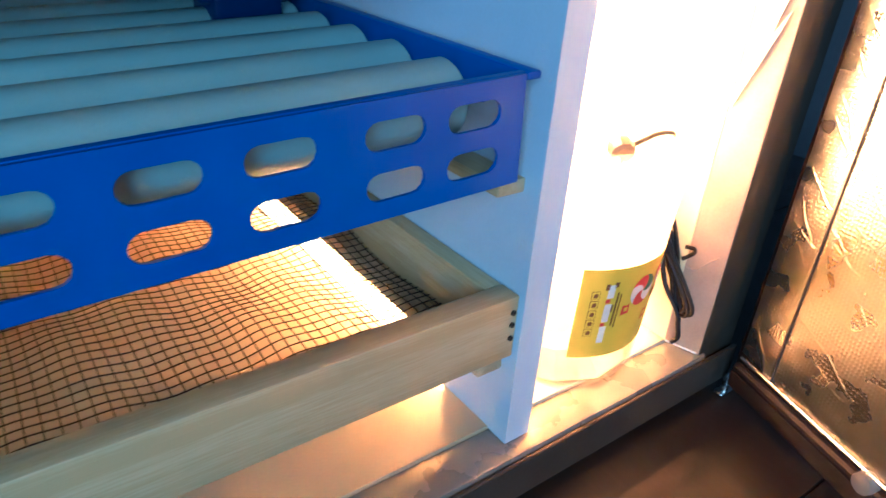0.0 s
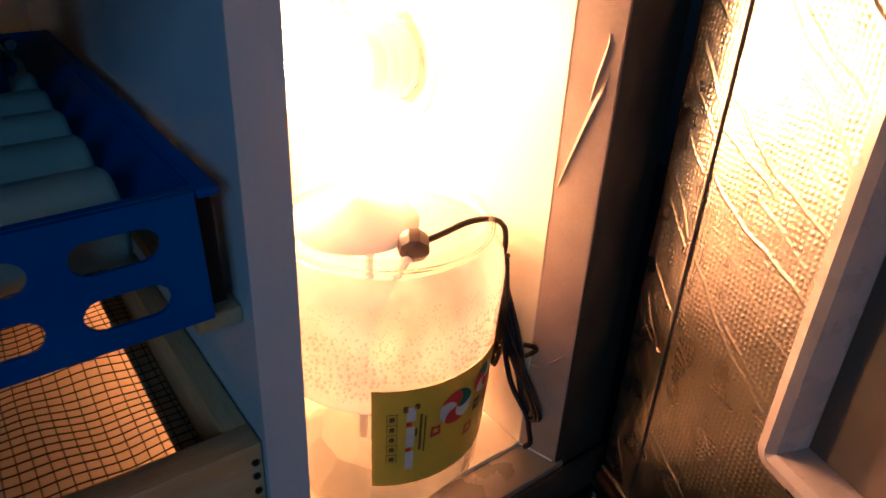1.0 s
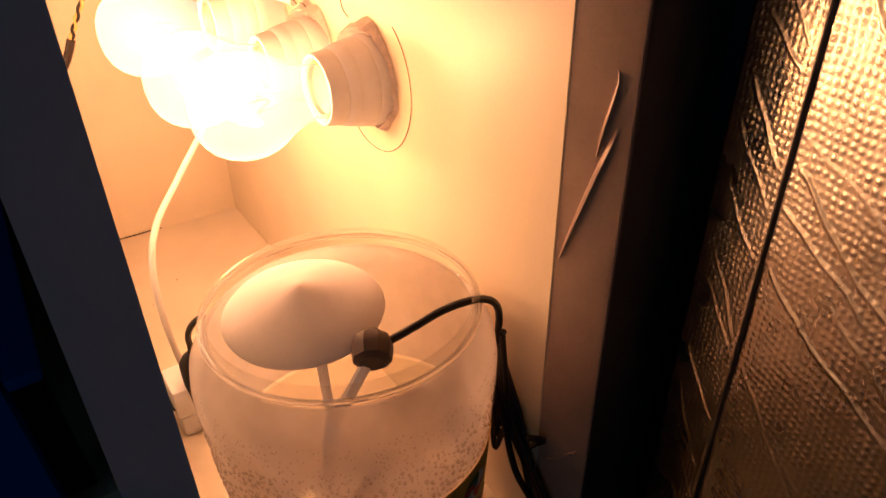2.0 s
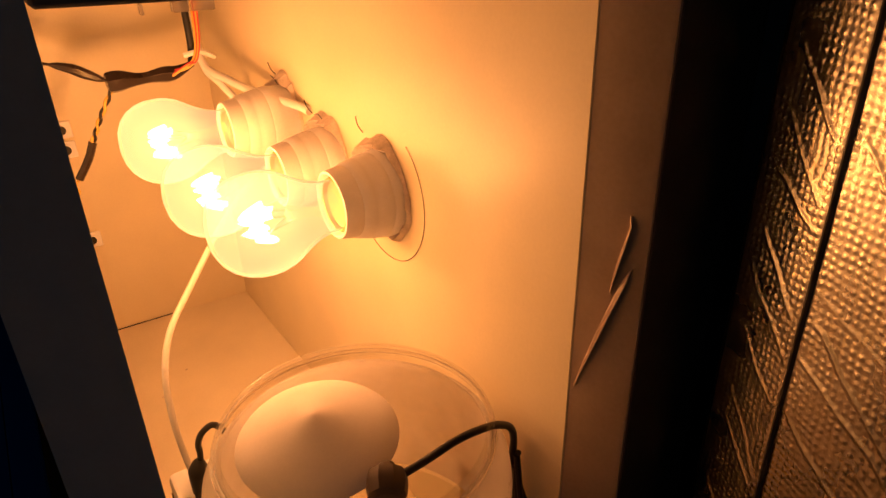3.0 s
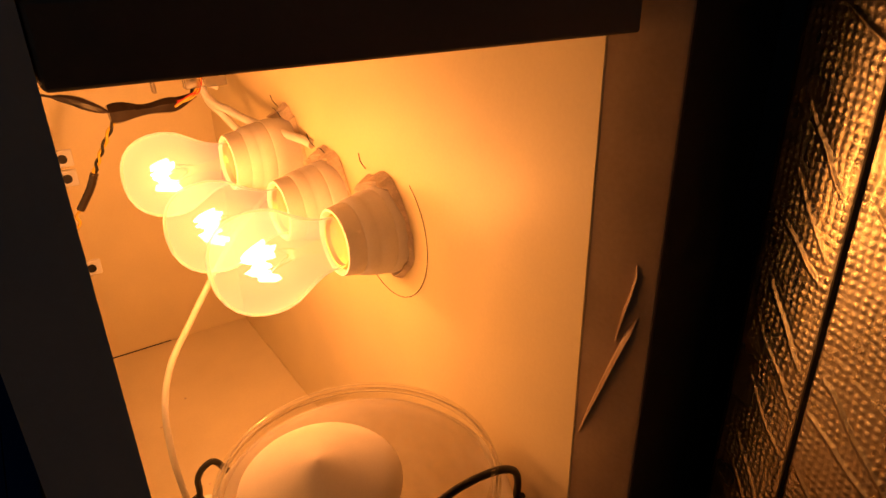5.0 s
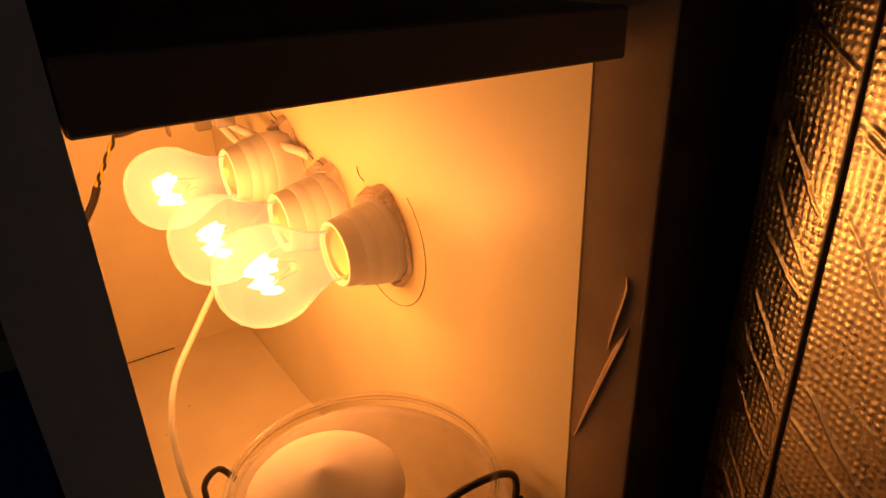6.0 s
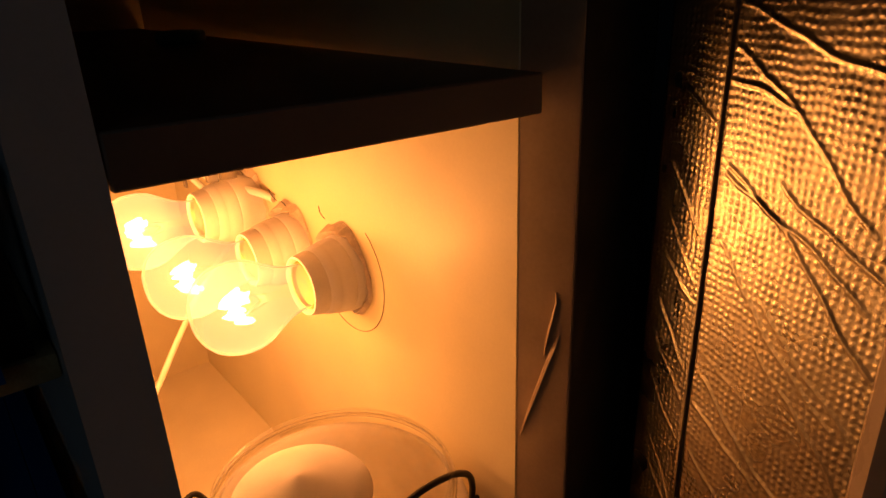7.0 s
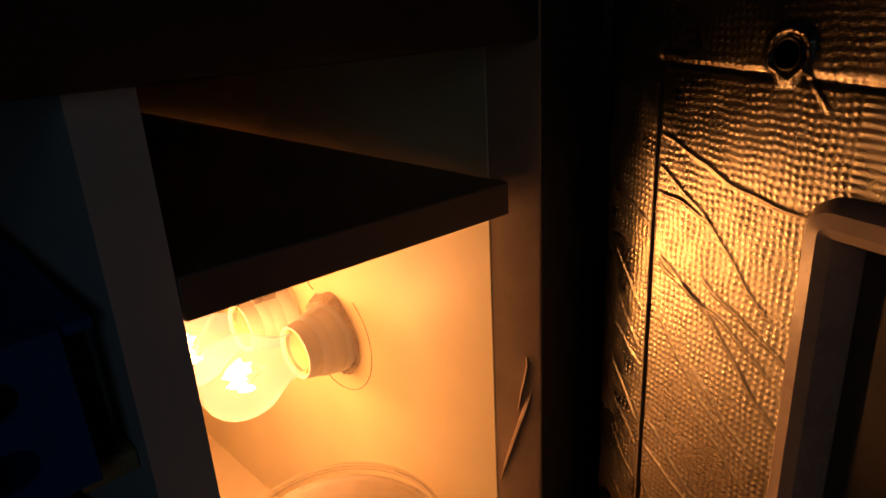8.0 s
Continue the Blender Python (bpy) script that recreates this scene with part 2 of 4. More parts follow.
def lathe(profile, steps=48, m=None, closed=False, bm=None):
    """Turns (radius, height) pairs about z."""
    b = bmesh.new()
    rings = []
    for r, z in profile:
        if r < 1e-6:
            rings.append([b.verts.new((0, 0, z))])
        else:
            rings.append([b.verts.new((r * math.cos(a), r * math.sin(a), z)) for a in (2 * math.pi * i / steps for i in range(steps))])
    pairs = list(zip(rings, rings[1:])) + ([(rings[-1], rings[0])] if closed else [])
    for p, q in pairs:
        for i in range(steps):
            j = (i + 1) % steps
            if len(p) == 1 and len(q) == 1:
                continue
            if len(p) == 1:
                b.faces.new((p[0], q[i], q[j]))
            elif len(q) == 1:
                b.faces.new((p[i], q[0], p[j]))
            else:
                b.faces.new((p[i], p[j], q[j], q[i]))
    if m:
        b.transform(m)
    return merge(bm, b)


def smooth_path(points, per=8):
    pts = [Vector(p) for p in points]
    out = []
    for i in range(len(pts) - 1):
        a, b, c, d = pts[max(i - 1, 0)], pts[i], pts[i + 1], pts[min(i + 2, len(pts) - 1)]
        for s in range(per):
            t = s / per
            out.append(0.5 * (2 * b + (c - a) * t + (2 * a - 5 * b + 4 * c - d) * t * t + (3 * b - 3 * c + d - a) * t ** 3))
    return out + [pts[-1]]


def tube(points, r, sides=10, per=8, bm=None, radii=None):
    """A round cord along a smooth line through the points."""
    path = smooth_path(points, per) if per > 1 else [Vector(p) for p in points]
    b = bmesh.new()
    rings, up = [], Vector((0.13, 0.31, 0.94))
    for i, p in enumerate(path):
        way = (path[min(i + 1, len(path) - 1)] - path[max(i - 1, 0)]).normalized()
        s = way.cross(up)
        s = s.normalized() if s.length > 1e-4 else Vector((1, 0, 0))
        up = s.cross(way).normalized()
        rr = r if radii is None else r * radii(i / (len(path) - 1))
        rings.append([b.verts.new(p + rr * (math.cos(a) * s + math.sin(a) * up)) for a in (2 * math.pi * k / sides for k in range(sides))])
    for p, q in zip(rings, rings[1:]):
        for k in range(sides):
            b.faces.new((p[k], p[(k + 1) % sides], q[(k + 1) % sides], q[k]))
    b.faces.new(rings[0])
    b.faces.new(rings[-1][::-1])
    return merge(bm, b)


def plate(outline, holes, thick, m):
    """A flat plate in x and z with holes right through, its thickness along y."""
    b = bmesh.new()
    edges = []
    for loop in [outline] + holes:
        vs = [b.verts.new((x, 0, z)) for x, z in loop]
        edges += [b.edges.new((vs[i], vs[(i + 1) % len(vs)])) for i in range(len(vs))]
    bmesh.ops.triangle_fill(b, edges=edges, use_beauty=True, use_dissolve=False)
    ext = bmesh.ops.extrude_face_region(b, geom=b.faces[:])
    bmesh.ops.translate(b, verts=[v for v in ext["geom"] if isinstance(v, bmesh.types.BMVert)], vec=(0, thick, 0))
    b.transform(m)
    return b


def rect(x0, z0, x1, z1):
    return [(x0, z0), (x1, z0), (x1, z1), (x0, z1)]


def stadium(cx, cz, w, h, n=7):
    r = h / 2
    pts = [(cx + (w / 2 - r) + r * math.cos(a), cz + r * math.sin(a)) for a in (math.pi * (i / n - 0.5) for i in range(n + 1))]
    return pts + [(cx - (w / 2 - r) - r * math.cos(a), cz - r * math.sin(a)) for a in (math.pi * (i / n - 0.5) for i in range(n + 1))]


# ---- the cabinet ----
LEFT, RIGHT, BACK, TOP = -0.42, 0.170, 0.540, 0.453
BOARD = 0.018          # the lining boards start this far behind the front

# One floor in two tones, darker and browner left of the partition
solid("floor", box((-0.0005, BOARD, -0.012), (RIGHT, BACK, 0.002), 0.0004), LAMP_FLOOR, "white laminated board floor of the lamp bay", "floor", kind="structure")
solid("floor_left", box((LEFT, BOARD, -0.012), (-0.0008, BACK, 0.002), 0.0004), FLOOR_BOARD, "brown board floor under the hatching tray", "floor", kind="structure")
solid("wall_back", box((LEFT, BACK, -0.012), (RIGHT + 0.02, BACK + 0.016, 0.52), 0.0005), WHITE_BOARD, "white lining board at the cabinet's back", "wall", kind="structure")
solid("wall_right", box((RIGHT, BOARD, -0.012), (RIGHT + 0.016, BACK, 0.52), 0.0005), WHITE_BOARD, "white lining board with torn lamp holes", "wall", kind="structure")
solid("wall_left", box((LEFT - 0.016, BOARD, -0.012), (LEFT, BACK, 0.52), 0.0005), WHITE_BOARD, "white lining board on the cabinet's side", "wall", kind="structure")
solid("ceiling", box((LEFT, BOARD, 0.476), (RIGHT, BACK, 0.49), 0.0005), WHITE_BOARD, "white board under the cabinet's top", "ceiling", kind="structure")
solid("sill", box((LEFT - 0.04, -0.012, -0.030), (0.186, BOARD, 0.0), 0.002, segs=2), SILL_METAL, "grey-brown enamelled metal sill along the front", "sill", kind="structure")
solid("sill_edge", box((LEFT - 0.04, -0.016, -0.036), (0.226, -0.0125, -0.003), 0.001), DARK_FRAME, "dark front edge of the metal sill", "sill", kind="structure")
JAMB = lambda y: 0.1706 + (BOARD - y) * 0.283      # the reveal slants outwards


def jamb():
    b = bmesh.new()
    ring = [(JAMB(BOARD), BOARD), (JAMB(-0.0075), -0.0075), (0.1786, -0.0088), (0.1795, -0.0088), (0.1795, BOARD)]
    for z in (-0.001, 0.50):
        b.faces.new([b.verts.new((x, y, z)) for x, y in ring])
    b.verts.ensure_lookup_table()
    for k in range(5):
        b.faces.new([b.verts[k], b.verts[(k + 1) % 5], b.verts[(k + 1) % 5 + 5], b.verts[k + 5]])
    return b


solid("jamb", jamb(), GREY_PAINT, "grey enamelled door jamb with peeling tape", "jamb", kind="structure", smooth=20)
solid("front_frame", box((0.1798, -0.0095, -0.036), (0.228, 0.02, 0.50), 0.0012, segs=2), BROWN_FRAME, "dark painted upright of the front frame", "frame", kind="structure")
solid("front_frame_left", box((LEFT - 0.05, -0.0095, -0.036), (LEFT - 0.002, BOARD, 0.50), 0.003, segs=2), DARK_FRAME, "dark painted upright of the front frame", "frame", kind="structure")
solid("top_frame", box((LEFT - 0.05, -0.010, TOP), (0.178, BOARD, 0.50), 0.003, segs=2), DARK_FRAME, "dark painted top rail of the front frame", "frame", kind="structure")
solid("outer_shell", box((LEFT - 0.05, 0.0185, 0.5005), (0.228, BACK + 0.02, 0.515), 0.002), DARK_FRAME, "dark outer top of the cabinet", "cabinet top", kind="structure")
solid("plinth", box((LEFT - 0.04, 0.01, -0.045), (0.215, BACK, -0.0365), 0.001), DARK_FRAME, "dark base under the cabinet", "plinth", kind="structure")

# The partition lets warm air and light through a long slot near the floor
bm = plate(rect(0.0, 0.0005, BACK - 0.001, TOP), [rect(0.068, 0.004, 0.50, 0.056)], 0.0205, Matrix.Rotation(math.pi / 2, 4, "Z"))
solid("partition", bm, PARTITION, "white laminated partition board with an air slot", "partition", kind="structure", smooth=20)

# The shelf's dark colour stands in for the shade on a white board
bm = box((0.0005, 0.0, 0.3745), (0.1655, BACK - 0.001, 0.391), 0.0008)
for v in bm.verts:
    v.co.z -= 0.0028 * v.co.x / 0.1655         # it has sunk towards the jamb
solid("shelf", bm, SHADED_SHELF, "white laminated shelf board over the lamp bay, coloured dark for its shade", "shelf", kind="structure")


# A sliver of tape peels off the jamb
def tape_sliver(ends):
    """A strip that lifts off the jamb along its middle, given by (y, z) and half widths."""
    b = bmesh.new()
    rows = []
    for i, ((y, z), w) in enumerate(ends):
        lift = 0.0006 + 0.0022 * math.sin(math.pi * i / (len(ends) - 1))
        rows.append([b.verts.new((JAMB(y + w) + 0.0002, y + w, z)), b.verts.new((JAMB(y + w) - 0.0003, y + w, z)), b.verts.new((JAMB(y) - lift, y, z)), b.verts.new((JAMB(y - w) - lift * 1.2, y - w, z)), b.verts.new((JAMB(y - w) - lift * 1.2 + 0.0004, y - w, z))])
    for p, q in zip(rows, rows[1:]):
        for k in range(5):
            b.faces.new((p[k], p[(k + 1) % 5], q[(k + 1) % 5], q[k]))
    b.faces.new(rows[0]); b.faces.new(rows[-1])
    return b


BLADE = [((-0.0038, 0.265), 0.0003), ((-0.0014, 0.2575), 0.0015), ((0.0022, 0.2455), 0.0017), ((0.0070, 0.2290), 0.0016), ((0.0115, 0.2140), 0.0011), ((0.0157, 0.1993), 0.0003)]
CURL = [((-0.0012, 0.2872), 0.0003), ((-0.0022, 0.2835), 0.0009), ((-0.0012, 0.2760), 0.0012), ((0.0008, 0.2670), 0.0013), ((0.0026, 0.2580), 0.0009), ((0.0038, 0.2520), 0.0003)]
sliver = thing("tape_sliver", "peeling slivers of pale tape on the jamb", "tape", pose(JAMB(0.005), 0.005, 0.20))
part("blade", tape_sliver(BLADE), GREY_PAINT, sliver)
part("curl", tape_sliver(CURL), GREY_PAINT, sliver)
solid("tape_wrinkle", tube([(JAMB(y) - 0.0002, y, z) for y, z in ((-0.004, 0.088), (0.004, 0.079), (0.010, 0.072), (0.017, 0.071))], 0.0008, 6), GREY_PAINT, "raised wrinkle of grey tape on the jamb", "tape")


# ---- the lamps ----
def bulb_lamp(y, z, out):
    """An incandescent bulb in a ribbed holder, both lying level, out of the side wall."""
    m = Matrix.Translation((RIGHT - out, y, z)) @ Matrix.Rotation(-math.pi / 2, 4, "Y")
    t = thing("bulb_lamp", "lit clear bulb in a ribbed white holder on the wall", "lamp", m, "bulbs in the lamp bay")
    prof = [(0.0, -0.002 - out), (0.0258, -0.002 - out), (0.0266, -0.001), (0.0269, 0.001), (0.0267, 0.0066), (0.0256, 0.0080), (0.0258, 0.0098), (0.0250, 0.0160), (0.0241, 0.0174), (0.0242, 0.0190),
            (0.0229, 0.0246), (0.0216, 0.0258), (0.0217, 0.0272), (0.0205, 0.0345), (0.0200, 0.0362), (0.0188, 0.0366), (0.0181, 0.0355), (0.0178, 0.006), (0.0, 0.005)]
    part("holder", lathe(prof, 40), PLASTIC, t, "ribbed white plastic holder", at_world=False)
    part("cap", lathe([(0.0, 0.0060), (0.0120, 0.0070), (0.0165, 0.0130), (0.0172, 0.018), (0.0160, 0.0205), (0.0172, 0.023), (0.0160, 0.0255), (0.0172, 0.028), (0.0168, 0.0325), (0.0156, 0.0350), (0.0148, 0.0345), (0.0140, 0.0320), (0.0100, 0.0305), (0.0, 0.0300)], 32), BRASS, t, "brass screw cap", at_world=False)
    glass = [(0.0150, 0.0347), (0.0155, 0.041), (0.0172, 0.048), (0.0205, 0.055), (0.0245, 0.062), (0.0274, 0.0675), (0.0290, 0.0740), (0.0293, 0.0790), (0.0287, 0.0860),
             (0.0266, 0.0930), (0.0231, 0.0988), (0.0181, 0.1034), (0.0118, 0.1065), (0.0054, 0.1078), (0.0, 0.1080)]
    g = part("glass", lathe(glass, 48), BULB_GLASS, t, "clear glass, with a glow added for glare", at_world=False)
    g.visible_shadow = False
    stem = part("stem", lathe([(0.0, 0.0347), (0.0085, 0.0347), (0.0060, 0.042), (0.0035, 0.050), (0.0030, 0.060), (0.0042, 0.063), (0.0, 0.0655)], 20), STEM_GLASS, t, "glass stem", at_world=False)
    stem.visible_shadow = False
    b = tube([(0.003, 0, 0.060), (0.006, 0, 0.072), (0.0095, 0, 0.083)], 0.0003, 5)
    b = tube([(-0.003, 0, 0.060), (-0.006, 0, 0.072), (-0.0095, 0, 0.083)], 0.0003, 5, bm=b)
    part("support_wire", b, STEEL, t, at_world=False)
    arc, rng = [], random.Random(int(y * 1000))
    for i in range(23):          # the wire zigzags between its supports, thickened to stand in for glare
        a = math.pi * (1.25 - 1.5 * i / 22)
        r = (0.0072 if i % 2 else 0.0105) + rng.uniform(-0.0020, 0.0016)
        arc.append((r * math.cos(a), r * math.sin(a) - 0.002, 0.0800 + (0.0060 if i % 2 else -0.0052) + rng.uniform(-0.0034, 0.0034)))
    hooks = bmesh.new()
    for x0, y0, z0 in arc[1::5]:
        hooks = tube([(0, 0, 0.0640), (x0 * 0.5, y0 * 0.5, 0.0700), (x0, y0, z0)], 0.00025, 5, bm=hooks)
    part("hook", hooks, STEEL, t, at_world=False)
    f = part("filament", tube(arc, 0.0017, 7, 3), FILAMENT, t, "glowing coiled filament", at_world=False)
    f.visible_shadow = False
    return t


for y, z, out in BULBS:
    bulb_lamp(y, z, out)


# Torn board round each hole, bent stubs of wire and a drawn circle
def torn_rim(y, z, seed):
    rng = random.Random(seed)
    b = bmesh.new()
    n, inner, outer, mid = 40, [], [], []
    for i in range(n):
        a = 2 * math.pi * i / n
        up = max(0.0, math.sin(a + 0.5)) * 0.5 + max(0.0, math.sin(-a - 0.7)) * 0.2
        ro = 0.0266 + 0.019 * up * rng.uniform(0.6, 1.2) + rng.uniform(0, 0.0010)
        for ring, r, x in ((inner, 0.0254, 0.0008), (mid, (ro + 0.0264) / 2, 0.0012 + 0.022 * up * rng.uniform(0.3, 1.0)), (outer, ro, 0.0004)):
            ring.append(b.verts.new((RIGHT - x, y + r * math.cos(a), z + r * math.sin(a))))
    for p, q in ((inner, mid), (mid, outer)):
        for i in range(n):
            j = (i + 1) % n
            b.faces.new((p[i], p[j], q[j], q[i]))
    return solid("torn_rim", b, CARD, "torn brown fibreboard edge round a lamp hole", "torn edge", "torn lamp holes", smooth=25)


for i, (y, z, out) in enumerate(BULBS):
    torn_rim(y, z, 3 + i)
arc = [(RIGHT - 0.0004, 0.1800 + 0.044 * math.cos(a), 0.2415 + 0.044 * math.sin(a)) for a in (radians(128 + 175 * i / 24) for i in range(25))]
solid("pencil_circle", tube(arc, 0.00024, 4, 2), PENCIL, "thin pencilled circle on the white board", "pencil line")
for y, z, dy, dz in ((0.205, 0.272, -0.004, 0.012), (0.281, 0.268, -0.002, 0.011), (0.345, 0.285, -0.003, 0.010)):
    solid("wire_stub", tube([(RIGHT, y, z), (RIGHT - 0.004, y + dy * 0.4, z + dz * 0.5), (RIGHT - 0.006, y + dy, z + dz)], 0.00035, 5), BLACK, "thin bent stub of wire at a lamp hole", "wire", "wire stubs")
solid("stray_thread", tube([(RIGHT - 0.002, 0.275, 0.267), (RIGHT - 0.004, 0.262, 0.272), (RIGHT - 0.003, 0.245, 0.262), (RIGHT - 0.002, 0.238, 0.247)], 0.0003, 5), BLACK, "thin dark thread of wire between two lamp holes", "wire")
solid("stray_thread", tube([(RIGHT - 0.002, 0.352, 0.283), (RIGHT - 0.004, 0.338, 0.283), (RIGHT - 0.003, 0.322, 0.272), (RIGHT - 0.002, 0.318, 0.262)], 0.0003, 5), BLACK, "thin dark thread of wire between two lamp holes", "wire")

# ---- wiring in the lamp bay ----
J = (0.137, 0.43, 0.291)      # where the cords are tied
CORD = "white mains cords"
solid("white_cord", tube([(0.134, 0.455, 0.3722), J, (0.146, 0.385, 0.277), (0.153, 0.335, 0.2745), (0.165, 0.297, 0.2715), (RIGHT - 0.001, 0.283, 0.2695)], 0.0033, 10), PLASTIC, "white flat mains cord to the middle lamp hole", "cable", CORD)
solid("white_cord", tube([(0.141, 0.457, 0.3722), (0.139, 0.433, 0.289), (0.143, 0.40, 0.272), (0.156, 0.385, 0.254), (RIGHT - 0.001, 0.372, 0.248)], 0.0030, 10), PLASTIC, "white mains cord to the far lamp hole", "cable", CORD)
solid("white_cord", tube([(RIGHT - 0.001, 0.385, 0.204), (0.146, 0.365, 0.1985), (0.112, 0.328, 0.1900), (0.0860, 0.300, 0.1765), (0.0653, 0.280, 0.1627), (0.0430, 0.252, 0.1510), (0.0320, 0.235, 0.1320), (0.0292, 0.230, 0.0984), (0.0312, 0.230, 0.062), (0.034, 0.228, 0.040)], 0.0022, 10), CORD_SHEATH, "white mains cord hanging down behind the jar", "cable", CORD)
cap = thing("cord_plug", "white plastic plug on the cord behind the jar", "plug", pose(0.034, 0.228, 0.002))
part("body", box((0.018, 0.212, 0.020), (0.050, 0.244, 0.046), 0.004, segs=2), PLASTIC, cap)
part("foot", box((0.020, 0.214, 0.0022), (0.048, 0.242, 0.0198), 0.003, segs=2), PLASTIC, cap)
part("grip_ring", box((0.0172, 0.215, 0.028), (0.0508, 0.241, 0.032), 0.001), BLACK, cap, "black ring")
solid("cable_tie", tube([(J[0] - 0.013, J[1] - 0.004, J[2] + 0.002), (J[0], J[1] - 0.006, J[2] + 0.004), (J[0] + 0.012, J[1] - 0.003, J[2] - 0.002)], 0.0022, 6), PLASTIC, "white cable tie round the cords", "cable tie")

bundle = thing("wire_bundle", "twisted wires with a black taped joint hanging from the shelf", "wires", pose(0.10, 0.43, 0.28))
joint = [(0.0630, 0.43, 0.2785), (0.074, 0.43, 0.2790), (0.088, 0.43, 0.2785), (0.103, 0.43, 0.2795), (0.116, 0.43, 0.2800), (0.131, 0.43, 0.2855)]
part("taped_joint", tube(joint, 0.0084, 6, 4, radii=lambda t: 0.95 + 0.18 * math.sin(11 * t) - 0.45 * t), TAPE_BLACK, bundle, "glossy black tape")
part("taped_arm", tube([(0.0640, 0.43, 0.280), (0.050, 0.43, 0.2875), (0.0391, 0.43, 0.2934), (0.0168, 0.43, 0.3007)], 0.0042, 8, 6, radii=lambda t: 0.25 + 0.80 * math.sqrt(max(0.0, math.sin(math.pi * min(max((t - 0.08) / 0.75, 0), 1))))), TAPE_BLACK, bundle)
part("black_lead", tube([(0.1305, 0.432, 0.286), (0.1325, 0.432, 0.300), (0.133, 0.434, 0.330), (0.134, 0.436, 0.3722)], 0.0030, 8), BLACK, bundle)
for k, mat in ((0, YELLOW_WIRE), (1, RED_WIRE), (2, YELLOW_WIRE), (3, RED_WIRE)):
    part("lead", tube([(0.112, 0.424 + 0.001 * k, 0.2785 + 0.001 * k), (0.121 + 0.002 * k, 0.422, 0.284 + 0.002 * (k % 2)), (0.131 + 0.001 * k, 0.422, 0.292), (0.1355 + 0.0012 * k, 0.424, 0.315), (0.138 + 0.002 * k, 0.43, 0.3722)], 0.0009, 6), mat, bundle)
for k, mat in ((0, YELLOW_WIRE), (1, BLACK)):
    tw = []
    for i in range(49):
        q = i / 48
        c = Vector((0.0655, 0.43, 0.2730)).lerp(Vector((0.0425, 0.43, 0.2335)), q) + Vector((-0.002 * math.sin(math.pi * q), 0, -0.002 * math.sin(math.pi * q)))
        a = 17 * q + math.pi * k
        tw.append(c + Vector((0.0013 * math.cos(a), 0.0013 * math.sin(a), 0)))
    part("twisted_lead", tube(tw, 0.0012, 6, 1), mat, bundle)
part("sleeve", tube([(0.0430, 0.43, 0.2345), (0.037, 0.43, 0.222), (0.0265, 0.43, 0.2065)], 0.0032, 8), TAPE_BLACK, bundle, "black heat-shrink sleeve")
part("loose_lead", tube([(0.0270, 0.43, 0.2070), (0.0225, 0.43, 0.2020), (0.0240, 0.43, 0.1960), (0.0190, 0.43, 0.1900)], 0.0011, 6), YELLOW_WIRE, bundle)
for x0, x1 in ((0.0198, 0.0205), (0.0262, 0.0295), (0.0302, 0.0350)):
    solid("cable_clip", box((x0, 0.0008, 0.3718), (x1, 0.0030, 0.3740), 0.0002), CLIP, "small clear plastic clip under the shelf's edge", "cable clip", "clips under the shelf")
solid("blue_cap", lathe([(0, 0.0912 - 0.09), (0.0150, 0.0012), (0.0162, 0.003), (0.0162, 0.007), (0.0150, 0.0085), (0, 0.0088)], 28, pose(0.120, 0.286, 0.3890)), PALE_BLUE, "pale blue plastic bottle cap lying on the shelf", "cap")

# Thin dark line along part of the joint of floor and back board
solid("seam_line", tube([(x, BACK - 0.0006, 0.0026) for x in (0.024, 0.05, 0.07, 0.086)], 0.0006, 5, 2), PENCIL, "thin dark line in the corner of floor and back board", "dirt line")
for x, y in ((0.071, 0.425), (0.042, 0.395), (0.118, 0.330), (0.058, 0.300)):
    solid("speck", lathe([(0, 0.0008), (0.0010, 0.0006), (0.0013, 0.0), (0, 0.0)], 7, pose(x, y, 0.0020, 0, 0, 900 * x)), CARD, "small brown crumb on the lamp bay's floor", "crumb", "crumbs on the floor")
bracket = thing("fan_bracket", "pale metal bracket with drilled tabs on the back board", "bracket", pose(0.02, BACK, 0.06))
part("bar", box((0.010, BACK - 0.006, 0.050), (0.022, BACK - 0.0005, 0.235), 0.001), STEEL, bracket)
for z in (0.222, 0.203, 0.110):
    tab = part("tab", box((0.022, BACK - 0.004, z - 0.008), (0.038, BACK - 0.0005, z + 0.008), 0.001), PLASTIC, bracket)
    part("tab_hole", lathe([(0, 0), (0.0042, 0), (0.0042, 0.001), (0, 0.001)], 16, Matrix.Translation((0.029, BACK - 0.0042, z)) @ Matrix.Rotation(math.pi / 2, 4, "X")), BLACK, tab)

# ---- the jar ----
JX, JY = 0.0875, 0.0702
JAR = [(0.055, 0.0022), (0.0620, 0.004), (0.0650, 0.010), (0.0662, 0.030), (0.0678, 0.060), (0.0697, 0.090), (0.0714, 0.120), (0.0727, 0.140), (0.0730, 0.150), (0.0715, 0.160), (0.0675, 0.167), (0.0630, 0.1715), (0.0622, 0.1745), (0.0640, 0.1762), (0.0648, 0.1788), (0.0638, 0.1815), (0.0620, 0.1822)]


def jar_radius(z):
    for (r0, z0), (r1, z1) in zip(JAR, JAR[1:]):
        if z0 <= z <= z1:
            return r0 + (r1 - r0) * (z - z0) / (z1 - z0)
    return JAR[-1][0]


